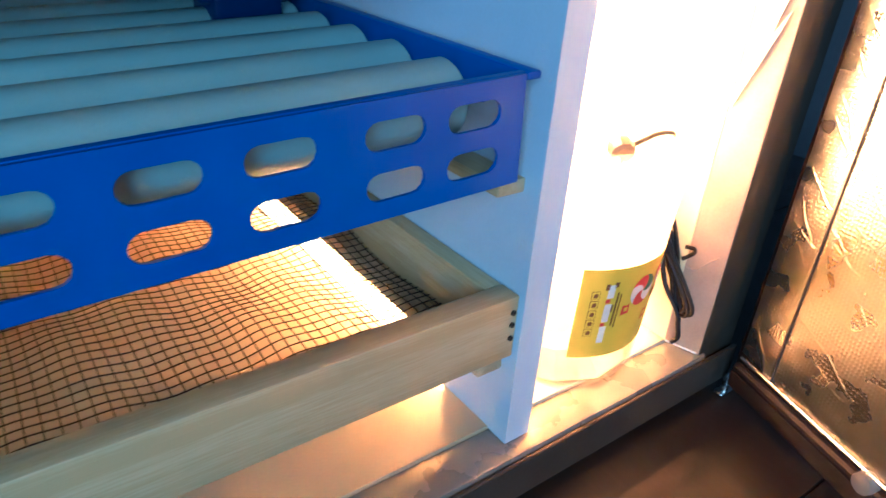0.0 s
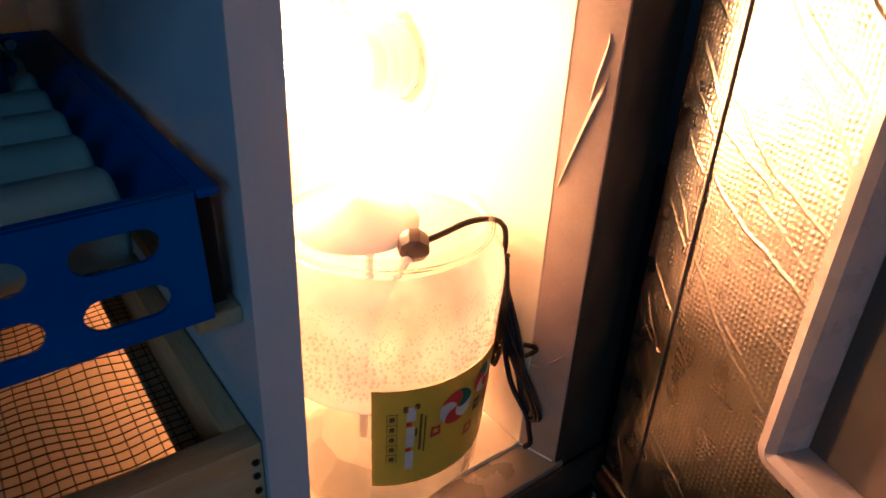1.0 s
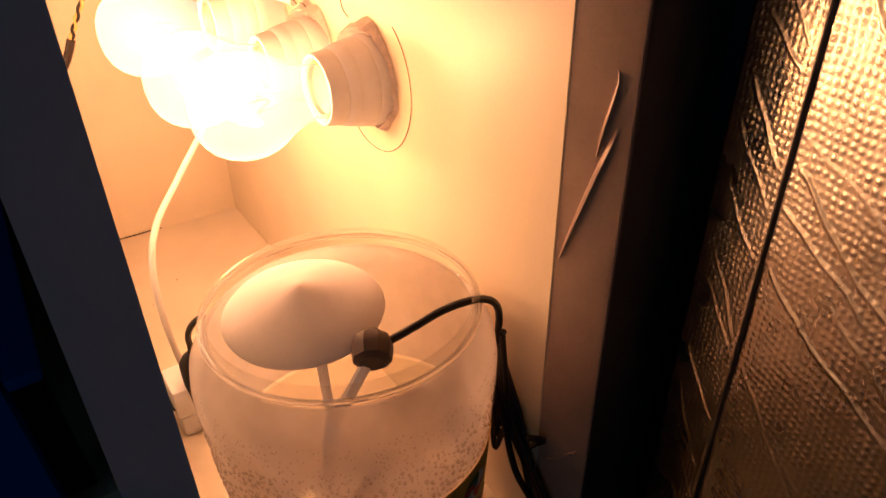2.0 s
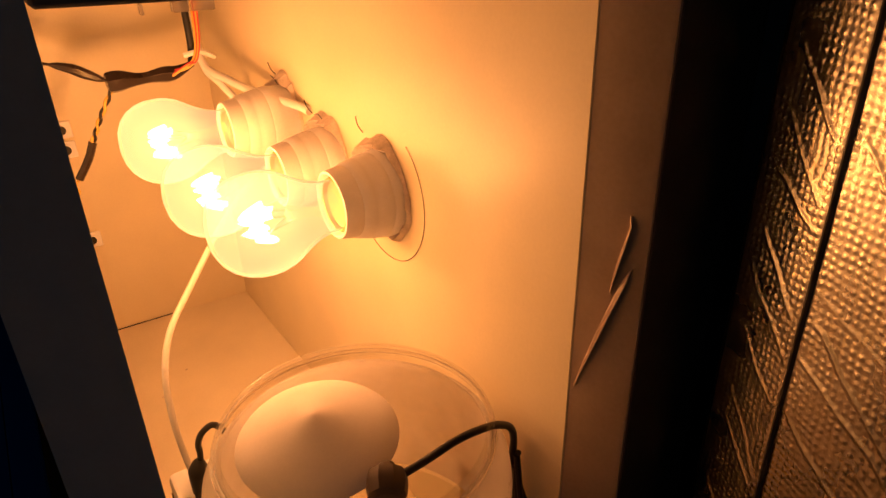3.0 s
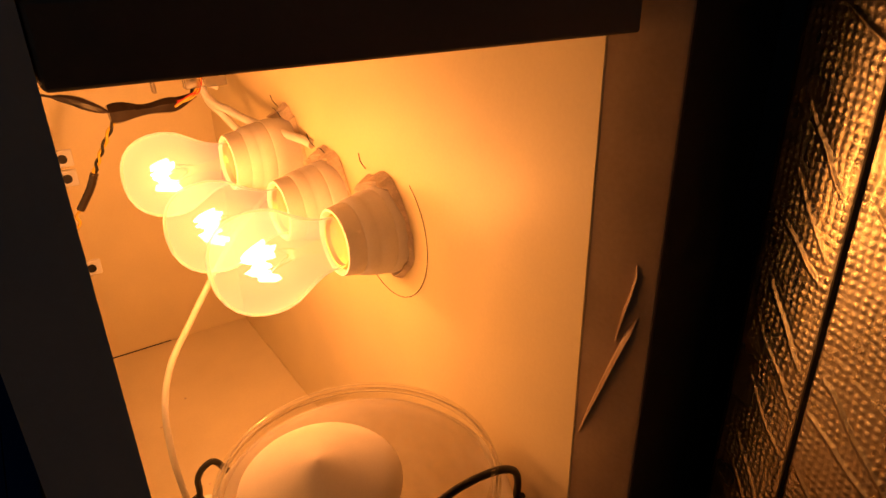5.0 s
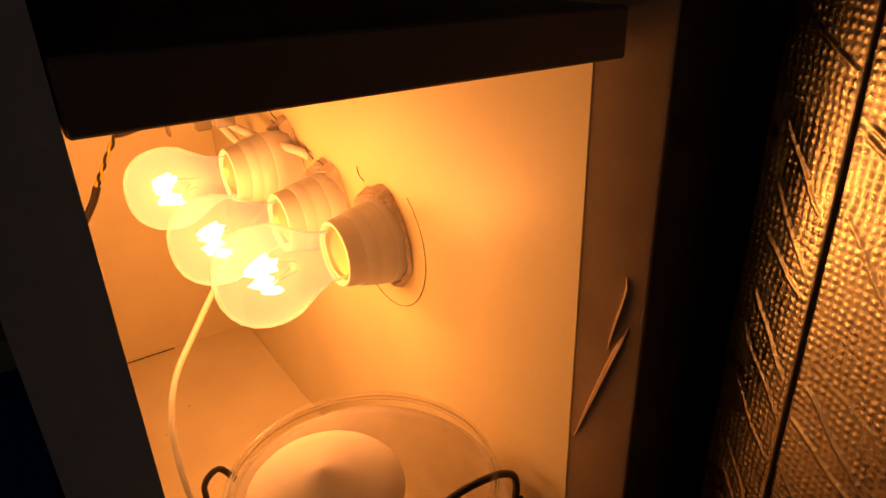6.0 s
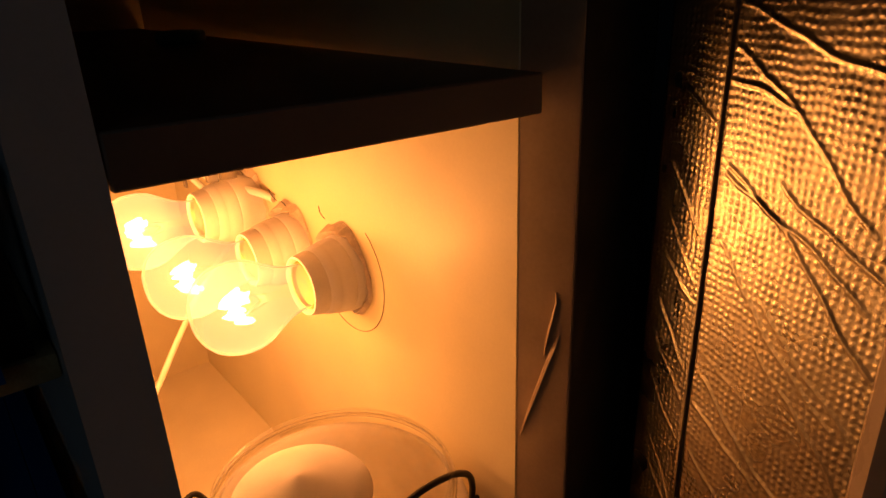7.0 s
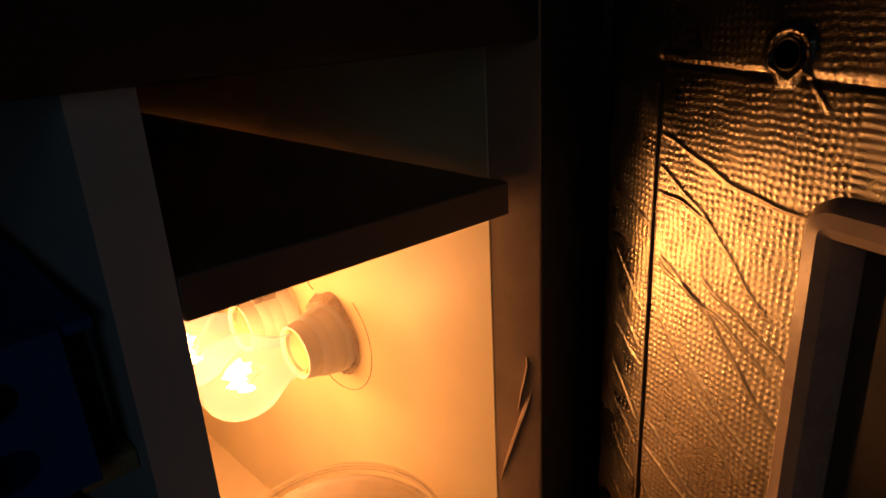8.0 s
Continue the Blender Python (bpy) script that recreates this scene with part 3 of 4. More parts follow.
jar = thing("water_jar", "clear plastic jar of water with fogged wall and yellow label", "jar", pose(JX, JY, 0.002))
AT = Matrix.Translation((JX, JY, 0))
WALL = 0.0014
low = [p for p in JAR if p[1] <= 0.090] 
high = [p for p in JAR if p[1] >= 0.1715]
fog = [p for p in JAR if 0.090 <= p[1] <= 0.1715]
part("body", lathe([(0, 0.0022)] + low + [(low[-1][0] - WALL, 0.090)] + [(r - WALL, z + 0.001) for r, z in reversed(low[:-1])] + [(0, 0.0034)], 72, AT), JAR_PLASTIC, jar, "clear plastic")
part("fogged_wall", lathe(fog + [(r - WALL, z) for r, z in reversed(fog)], 72, AT, closed=True), FOGGED, jar, "plastic fogged with condensation")
part("neck", lathe(high + [(r - WALL, z) for r, z in reversed(high)], 72, AT, closed=True), JAR_PLASTIC, jar, "clear threaded neck")
part("rim_bead", lathe([(0.0640 + 0.0012 * math.cos(a), 0.1765 + 0.0012 * math.sin(a)) for a in (2 * math.pi * i / 8 for i in range(8))], 72, AT, closed=True), RIM, jar)
part("base_facets", lathe([(0, 0.030), (0.016, 0.0180), (0.043, 0.0210), (0.0612, 0.0065), (0.054, 0.0037), (0, 0.0037)], 11, AT), BASE_PLASTIC, jar, "faceted clear base", smooth=0)
WLEVEL = 0.088
win = [(r - 0.002, z + 0.0016) for r, z in JAR if z <= WLEVEL - 0.002]
solid("water", lathe([(0, win[0][1])] + win + [(jar_radius(WLEVEL) - 0.002, WLEVEL), (0, WLEVEL)], 72, AT), WATER, "clear water filling half the jar", "water").visible_shadow = False


def on_jar(a, z, proud):
    r = jar_radius(z) + proud
    return (JX + r * math.cos(a), JY + r * math.sin(a), z)


def patch(a0, a1, z0, z1, proud, n=24, rows=6):
    """A thin printed patch bent round the jar."""
    b = bmesh.new()
    grid = [[[b.verts.new(on_jar(a0 + (a1 - a0) * i / n, z0 + (z1 - z0) * j / rows, proud - d)) for i in range(n + 1)] for j in range(rows + 1)] for d in (0, 0.0002)]
    for g in grid:
        for j in range(rows):
            for i in range(n):
                b.faces.new((g[j][i], g[j][i + 1], g[j + 1][i + 1], g[j + 1][i]))
    for j in range(rows):
        for i in (0, n):
            b.faces.new((grid[0][j][i], grid[1][j][i], grid[1][j + 1][i], grid[0][j + 1][i]))
    for i in range(n):
        for j in (0, rows):
            b.faces.new((grid[0][j][i], grid[0][j][i + 1], grid[1][j][i + 1], grid[1][j][i]))
    return b


def blob(a, z, shape, proud):
    """A printed shape, given by (along, up) metres from a point on the label."""
    b = bmesh.new()
    r = jar_radius(z)
    f = b.faces.new([b.verts.new(on_jar(a + dx / r, z + dz, proud)) for dx, dz in shape])
    bmesh.ops.triangulate(b, faces=[f])
    return b


A0, A1 = radians(-127.5), radians(12)
label = part("label", patch(A0, A1, 0.033, 0.1070, 0.0005, 36), YELLOW, jar, "yellow printed paper label")
LA = lambda x: A0 + x / 0.0645           # metres along the label from its edge


def swirl(a, z, R, turn):
    for k, mat in ((0, RED), (1, LABEL_WHITE), (2, RED), (3, LABEL_WHITE), (4, GREEN)):
        a0 = turn + k * 1.257
        pts = []
        for i in range(9):
            s = i / 8
            pts.append((R * s * math.cos(a0 + 1.1 * s), R * s * math.sin(a0 + 1.1 * s)))
        for i in range(1, 9):
            ang = a0 + 1.1 + 1.257 * i / 8
            pts.append((R * math.cos(ang), R * math.sin(ang)))
        for i in range(1, 8):
            s = 1 - i / 8
            pts.append((R * s * math.cos(a0 + 1.257 + 1.1 * s), R * s * math.sin(a0 + 1.257 + 1.1 * s)))
        part("print", blob(a, z, pts, 0.0010 + 0.00005 * k), mat, label, "printed swirl" if k == 0 else "")


swirl(LA(0.048), 0.084, 0.0122, 0.4)
swirl(LA(0.071), 0.0915, 0.0100, 1.5)
sq = lambda w, h: [(-w / 2, -h / 2), (w / 2, -h / 2), (w / 2, h / 2), (-w / 2, h / 2)]
for i in range(5):            # pictogram boxes down the edge
    z = 0.087 - 0.0078 * i
    part("print", blob(LA(0.0105), z, sq(0.0060, 0.0066), 0.0009), BROWN_PRINT, label)
    part("print", blob(LA(0.0105), z, sq(0.0052, 0.0058), 0.0011), YELLOW, label)
    part("print", blob(LA(0.0105), z, [(-0.0016, -0.0018), (0.0012, -0.0020), (0.0018, 0.0004), (0.0006, 0.0020), (-0.0014, 0.0012)], 0.0013), BROWN_PRINT, label)
for x, z0, z1, w, mat in ((0.0205, 0.084, 0.0945, 0.0046, LABEL_WHITE), (0.0205, 0.064, 0.079, 0.0046, LABEL_WHITE), (0.0205, 0.046, 0.060, 0.0046, LABEL_WHITE), (0.0175, 0.091, 0.0955, 0.0026, BROWN_PRINT), (0.0235, 0.0925, 0.0965, 0.0026, BROWN_PRINT),
                           (0.0195, 0.080, 0.083, 0.0030, RED), (0.0195, 0.0605, 0.063, 0.0030, RED), (0.0260, 0.060, 0.088, 0.0012, BROWN_PRINT), (0.0285, 0.058, 0.086, 0.0008, BROWN_PRINT), (0.0235, 0.072, 0.078, 0.0012, BROWN_PRINT)):
    part("print", patch(LA(x - w / 2), LA(x + w / 2), z0, z1, 0.0010, 2, 2), mat, label)
for x, z, w, h, mat in ((0.035, 0.0715, 0.0070, 0.009, RED), (0.0665, 0.074, 0.0075, 0.0095, BROWN_PRINT), (0.060, 0.059, 0.0085, 0.010, ORANGE_PRINT), (0.079, 0.071, 0.006, 0.009, RED), (0.093, 0.066, 0.010, 0.012, ORANGE_PRINT)):
    part("print", blob(LA(x), z, [(-w / 2, -h / 2), (w / 2, -h * 0.4), (w * 0.42, h / 2), (w * 0.1, h * 0.36), (-w * 0.4, h * 0.46)], 0.0010), mat, label)
    part("print", blob(LA(x), z + h * 0.04, sq(w * 0.45, h * 0.35), 0.0012), YELLOW, label)


def droplets():
    rng = random.Random(12)
    verts, faces = [], []
    placed = []
    for k in range(3600):
        a = radians(rng.uniform(-200, 30))
        z = 0.097 + 0.062 * rng.random() ** 1.2
        r = rng.uniform(0.00028, 0.00055)
        if k < 1500:             # larger beads low on the wall
            z = 0.101 + 0.040 * rng.random() ** 1.4
            r = rng.uniform(0.0006, 0.0013) * (1.25 - 12 * (z - 0.101) * 0.8)
        if z < 0.1095 and a > A0 - 0.02:
            continue
        if any((a - b0) ** 2 * 0.0052 + (z - z0) ** 2 < ((r + r0) * 1.08) ** 2 for b0, z0, r0 in placed):
            continue
        placed.append((a, z, r))
        c = Vector(on_jar(a, z, 0))
        nrm = Vector((math.cos(a), math.sin(a), 0))
        side, n0 = Vector((-math.sin(a), math.cos(a), 0)), len(verts)
        for ring, (q, h) in enumerate(((1.0, -0.1), (0.75, 0.4))):
            for i in range(7):
                t = 2 * math.pi * i / 7
                verts.append(c + side * (q * r * math.cos(t)) + Vector((0, 0, q * r * 1.15 * math.sin(t))) + nrm * (h * r))
        verts.append(c + nrm * r * 0.6)
        for i in range(7):
            j = (i + 1) % 7
            faces.append((n0 + i, n0 + j, n0 + 7 + j, n0 + 7 + i))
            faces.append((n0 + 7 + i, n0 + 7 + j, n0 + 14))
    me = bpy.data.meshes.new("droplets")
    me.from_pydata([tuple(v) for v in verts], [], faces)
    me.polygons.foreach_set("use_smooth", [True] * len(me.polygons))
    me.materials.append(DROP)
    ob = new("droplets", me)
    return tagged(ob, "beads of condensation on the jar's wall", "droplets", kind="stuff")


droplets().visible_shadow = False

# The mist maker's cone floats in the mouth of the jar
CONE = pose(0.0703, 0.0740, 0.1785, 4, -3, 0)
mist = thing("mist_cone", "white plastic cone cap floating in the jar's mouth", "cone", CONE)
part("cap", lathe([(0.0365, -0.0010), (0.0370, 0.0003), (0.0355, 0.0022), (0.0270, 0.0058), (0.0150, 0.0102), (0.0050, 0.0138), (0.0014, 0.0150), (0, 0.0152), (0, 0.0140), (0.0145, 0.0085), (0.0355, -0.0002)], 56), CONE_PLASTIC, mist, at_world=False)
part("stem", tube([(-0.004, -0.022, 0.001), (-0.004, -0.022, -0.03), (-0.003, -0.021, -0.07)], 0.0024, 8), PLASTIC, mist, at_world=False)

plug = thing("cable_float", "black rubber cable gland hanging in the jar's mouth", "cable gland", pose(0.083, 0.0335, 0.1765))
g = Matrix.Translation((0.083, 0.0335, 0.1770)) @ Matrix.Rotation(radians(60), 4, "Z") @ Matrix.Rotation(radians(72), 4, "Y")
prof = [(0, -0.0074), (0.0056, -0.0074), (0.0084, -0.0056), (0.0091, -0.001), (0.0091, 0.002), (0.0080, 0.0050), (0.0046, 0.0058), (0.0036, 0.0085), (0, 0.0085)]
part("gland", lathe(prof, 9, g), GLAND, plug, "black knurled gland", smooth=30)
part("tail", tube([(0.078, 0.031, 0.172), (0.068, 0.030, 0.160), (0.060, 0.036, 0.140), (0.062, 0.05, 0.10), (0.066, 0.06, 0.03)], 0.0028, 8), PLASTIC, plug, "pale cable below the gland")

solid("black_cable", tube([(0.0885, 0.0345, 0.1765), (0.0960, 0.0340, 0.1775), (0.106, 0.0335, 0.1795), (0.118, 0.0335, 0.1815), (0.1300, 0.0335, 0.1812), (0.1425, 0.0345, 0.1775), (0.1525, 0.0370, 0.1690), (0.1580, 0.0405, 0.1560), (0.1600, 0.0435, 0.1400), (0.1605, 0.0430, 0.115), (0.1610, 0.036, 0.085), (0.1620, 0.026, 0.055),
      (0.1665, 0.012, 0.034), (0.1680, 0.009, 0.022), (0.1690, 0.007, 0.011), (0.1685, 0.011, 0.0042)], 0.0019, 10), BLACK, "black round cable looping over the jar's rim", "cable")
coil = thing("cable_hank", "hank of black cable folded between jar and wall", "cable", pose(0.163, 0.03, 0.05))
for k in range(8):
    rng = random.Random(40 + k)
    j = lambda q: rng.uniform(-q, q)
    top_z, bot_z = 0.146 - 0.008 * k + j(0.004), 0.030 + 0.005 * k + j(0.006)
    y0, yb = 0.0395 + 0.0010 * k, 0.001 + 0.0032 * k
    pts = [(0.1605 + j(0.001), y0, top_z), (0.1610, y0 - 0.003, top_z - 0.03), (0.1625 + j(0.001), y0 - 0.010 + j(0.002), (top_z + bot_z) / 2), (0.1655, yb, bot_z + 0.012), (0.1678, yb + 0.004, bot_z),
           (0.1672, yb + 0.012, bot_z + 0.010), (0.1655 + j(0.001), (y0 + yb + 0.014) / 2, (top_z + bot_z) / 2), (0.1615, y0 + 0.004, top_z - 0.012), (0.1605, y0, top_z + 0.001)]
    part("turn", tube(pts, 0.0017, 8), BLACK, coil)
part("band", tube([(0.158, 0.014, 0.094), (0.164, 0.011, 0.092), (0.1680, 0.012, 0.087), (0.1680, 0.016, 0.082), (0.164, 0.018, 0.080)], 0.0017, 6), BLACK, coil)
spare = thing("spare_plug", "black cable arching out of a black plug behind the jar", "cable", pose(0.036, 0.215, 0.003))
part("arch", tube([(0.070, 0.205, 0.006), (0.068, 0.206, 0.040), (0.062, 0.208, 0.074), (0.0545, 0.210, 0.0915), (0.0490, 0.2105, 0.0985), (0.0422, 0.2115, 0.0950), (0.0385, 0.214, 0.0860), (0.0383, 0.215, 0.0760), (0.0365, 0.215, 0.0660)], 0.0021, 8), BLACK, spare)
part("plug_body", tube([(0.0372, 0.215, 0.0720), (0.0352, 0.215, 0.0640), (0.0345, 0.215, 0.0480), (0.0350, 0.215, 0.0260)], 0.0056, 10, 4, radii=lambda t: 0.45 + 0.9 * min(t * 3, 1) - 0.35 * t), BLACK, spare)
part("plug_tail", tube([(0.0350, 0.215, 0.0270), (0.0370, 0.214, 0.0120), (0.0450, 0.210, 0.0050), (0.0600, 0.205, 0.0042)], 0.0021, 8), BLACK, spare)
solid("floor_bead", tube([(JAMB(y) - 0.0003, y, 0.0010) for y in (0.018, 0.005, -0.0075)], 0.0008, 6, 2), PLASTIC, "thin white sealant bead at the jamb's foot", "sealant", kind="structure")


# ---- egg trays ----
def roller_tray(m, label):
    t = thing("egg_tray", label, "egg tray", m, "roller egg trays")
    L, D, H = 0.385, 0.37, 0.0555
    holes = [stadium(x, z, 0.031, 0.0135) for x in (-0.0400, -0.0832, -0.1355, -0.1812, -0.2298, -0.2780, -0.3270) for z in (-0.0160, -0.0395)]
    part("front_panel", plate(rect(-L, -H, -0.0100, 0), holes, 0.0022, Matrix()), BLUE, t, "slotted blue front", 20, False)
    part("back_panel", box((-L, D - 0.0022, -H), (-0.0005, D, 0), 0.0005), BLUE, t, at_world=False)
    part("front_lip", box((-L, 0.0023, -0.0022), (-0.004, 0.007, 0.0004), 0.0005), BLUE, t, at_world=False)
    part("corner_flange", box((-0.0128, 0.0024, -H), (-0.0101, 0.016, -0.0045), 0.0006), BLUE, t, at_world=False)
    # dark sheet added in the open gap beside the panel, standing in for shade
    part("gap_shade", box((-0.0100, 0.0100, -H), (-0.0012, 0.0125, -0.0040), 0.0004), RUBBER, t, "dark brown sheet in place of the shade in the end gap", at_world=False)
    part("side_panel", box((-L, 0.0024, -H), (-L + 0.0028, D - 0.0024, 0.0006), 0.0006), BLUE, t, at_world=False)
    part("side_lip", box((-0.0090, 0.0000, -0.0036), (-0.0002, D - 0.0024, 0.0006), 0.0012, segs=2), BLUE, t, at_world=False)
    slope = plate([(-0.0092, 0.0), (-0.0092, -0.003), (-0.0298, -0.0128), (-0.0302, -0.0105)], [], D - 0.0100, Matrix.Translation((0, 0.0074, 0)))
    part("bearing_plate", slope, BLUE, t, "sloping blue plate that carries the roller ends", 20, False)
    for k in range(7):
        y = 0.0345 + 0.0455 * k
        rr = 0.0198
        bm = lathe([(0, -0.334), (rr - 0.002, -0.334), (rr, -0.332), (rr, -0.003), (rr - 0.002, -0.0005), (rr - 0.003, 0), (rr - 0.0045, -0.0015), (0, -0.0015)], 36, Matrix.Translation((-0.0310, y, -0.0165)) @ Matrix.Rotation(math.pi / 2, 4, "Y"))
        part("roller", bm, PVC, t, "pale grey plastic roller", at_world=False)
    return t


TRAY = roller_tray(pose(-0.0268, 0.0044, 0.2430, 0, -2.4, 0), "blue plastic egg tray with slotted front and grey rollers")
copy_thing(TRAY, pose(-0.0252, 0.0044, 0.3850, 0, -1.0, 0))

motor = thing("turning_motor", "dark blue turning motor housing between the rollers", "motor", pose(-0.092, 0.215, 0.245))
part("housing", box((-0.118, 0.200, 0.215), (-0.072, 0.245, 0.312), 0.005, segs=2), NAVY, motor)
part("flange", box((-0.124, 0.206, 0.246), (-0.066, 0.240, 0.254), 0.002), NAVY, motor)
part("bolt", lathe([(0, 0.002), (0.003, 0.002), (0.0036, 0.0005), (0.0036, -0.004), (0, -0.004)], 10, Matrix.Translation((-0.0665, 0.212, 0.262)) @ Matrix.Rotation(math.pi / 2, 4, "X")), STEEL, motor, "bright bolt")

for z in (0.1755, 0.3215):
    solid("runner", box((-0.0400, 0.012, z), (-0.0207, 0.42, z + 0.0085), 0.0012, segs=2), PINE_Y, "pine runner under the egg tray on the partition", "runner", "tray runners")
solid("runner", box((-0.0400, 0.012, 0.055), (-0.0207, 0.42, 0.0695), 0.0012, segs=2), PINE_Y, "pine runner under the hatching tray", "runner", "tray runners")

# ---- the hatching tray ----
hatch = thing("hatching_tray", "pine hatching tray with black wire mesh", "tray", pose(-0.2, 0.005, 0.07))
TX0, TX1, TY0, TY1, TZ0, TZ1 = -0.405, -0.0210, 0.004, 0.40, 0.0702, 0.1135
part("front_rail", box((TX0, TY0, TZ0), (TX1, TY0 + 0.016, TZ1), 0.0012, segs=2), PINE_X, hatch)
part("back_rail", box((TX0, TY1 - 0.016, TZ0), (TX1, TY1, TZ1), 0.0012, segs=2), PINE_X, hatch)
part("side_rail", box((TX1 - 0.013, TY0 + 0.0162, TZ0), (TX1 - 0.0002, TY1 - 0.0162, TZ1 - 0.0004), 0.0012, segs=2), PINE_Y, hatch)
part("side_rail", box((TX0 + 0.0002, TY0 + 0.0162, TZ0), (TX0 + 0.013, TY1 - 0.0162, TZ1 - 0.0004), 0.0012, segs=2), PINE_Y, hatch)
part("ledge", box((TX1 - 0.026, TY0 + 0.0165, TZ0), (TX1 - 0.0133, TY1 - 0.0165, TZ0 + 0.005), 0.0006), PLY, hatch, "brown plywood ledge under the mesh")
part("ledge", box((TX0 + 0.0133, TY0 + 0.0165, TZ0), (TX0 + 0.026, TY1 - 0.0165, TZ0 + 0.005), 0.0006), PLY, hatch)
for z in (0.1030, 0.0945, 0.0850):
    part("screw", lathe([(0, 0.0003), (0.0010, 0.0003), (0.0017, 0.0008), (0.0019, -0.001), (0, -0.001)], 14, Matrix.Translation((-0.0250, TY0 - 0.0004, z)) @ Matrix.Rotation(math.pi / 2, 4, "X")), SCREW, hatch, "dark countersunk screw")


def mesh_sheet():
    """Woven wire cloth that sags and ripples over the base."""
    verts, faces = [], []
    x0, x1, y0, y1, step, r = TX0 + 0.014, TX1 - 0.015, TY0 + 0.0175, TY1 - 0.018, 0.0072, 0.00042

    def height(x, y):
        h = 0.0022 * math.sin(x * 52 + 2.2 * math.sin(y * 21)) + 0.0016 * math.sin(y * 47 + x * 19) + 0.0009 * math.sin(x * 140 + y * 33)
        return TZ0 + 0.0105 + h

    def strand(line):
        n0 = len(verts)
        for i, (x, y) in enumerate(line):
            z = height(x, y)
            along_x = abs(line[-1][0] - line[0][0]) > 0.5 * abs(line[-1][1] - line[0][1])
            for k in range(4):
                a = math.pi / 4 + math.pi / 2 * k
                verts.append((x + (0 if along_x else r * math.cos(a)), y + (r * math.cos(a) if along_x else 0), z + r * math.sin(a)))
        for i in range(len(line) - 1):
            for k in range(4):
                a, b = n0 + 4 * i + k, n0 + 4 * i + (k + 1) % 4
                faces.append((a, b, b + 4, a + 4))

    wob = lambda q, s: 0.0009 * math.sin(q * 31 + s * 57)
    nx, ny = int((x1 - x0) / step), int((y1 - y0) / step)
    for i in range(ny + 1):
        y = y0 + i * step
        strand([(x0 + (x1 - x0) * k / 60, y + wob(x0 + (x1 - x0) * k / 60, y) * (0 < i < ny)) for k in range(61)])
    for i in range(nx + 1):
        x = x0 + i * step
        strand([(x + wob(y0 + (y1 - y0) * k / 60, x) * (0 < i < nx), y0 + (y1 - y0) * k / 60) for k in range(61)])
    me = bpy.data.meshes.new("wire_mesh")
    base = PLACE[hatch].translation
    me.from_pydata([(x - base.x, y - base.y, z - base.z) for x, y, z in verts], [], faces)
    me.materials.append(WIRE)
    ob = new("wire_mesh", me)
    ob.parent = hatch
    return tagged(ob, "rippled black wire mesh", kind="stuff")


mesh_sheet()

# ---- the door ----
DOOR = pose(0.196, -0.057, 0, 0, 0, -109)
door = thing("door_1", "open cabinet door lined with quilted foil, with a framed window", "door", DOOR, kind="structure")
WX0, WX1, WZ0, WZ1 = 0.094, 0.300, 0.128, 0.394       # the clear opening
DX0, DX1, DZ0, DZ1 = -0.031, 0.385, -0.030, 0.490


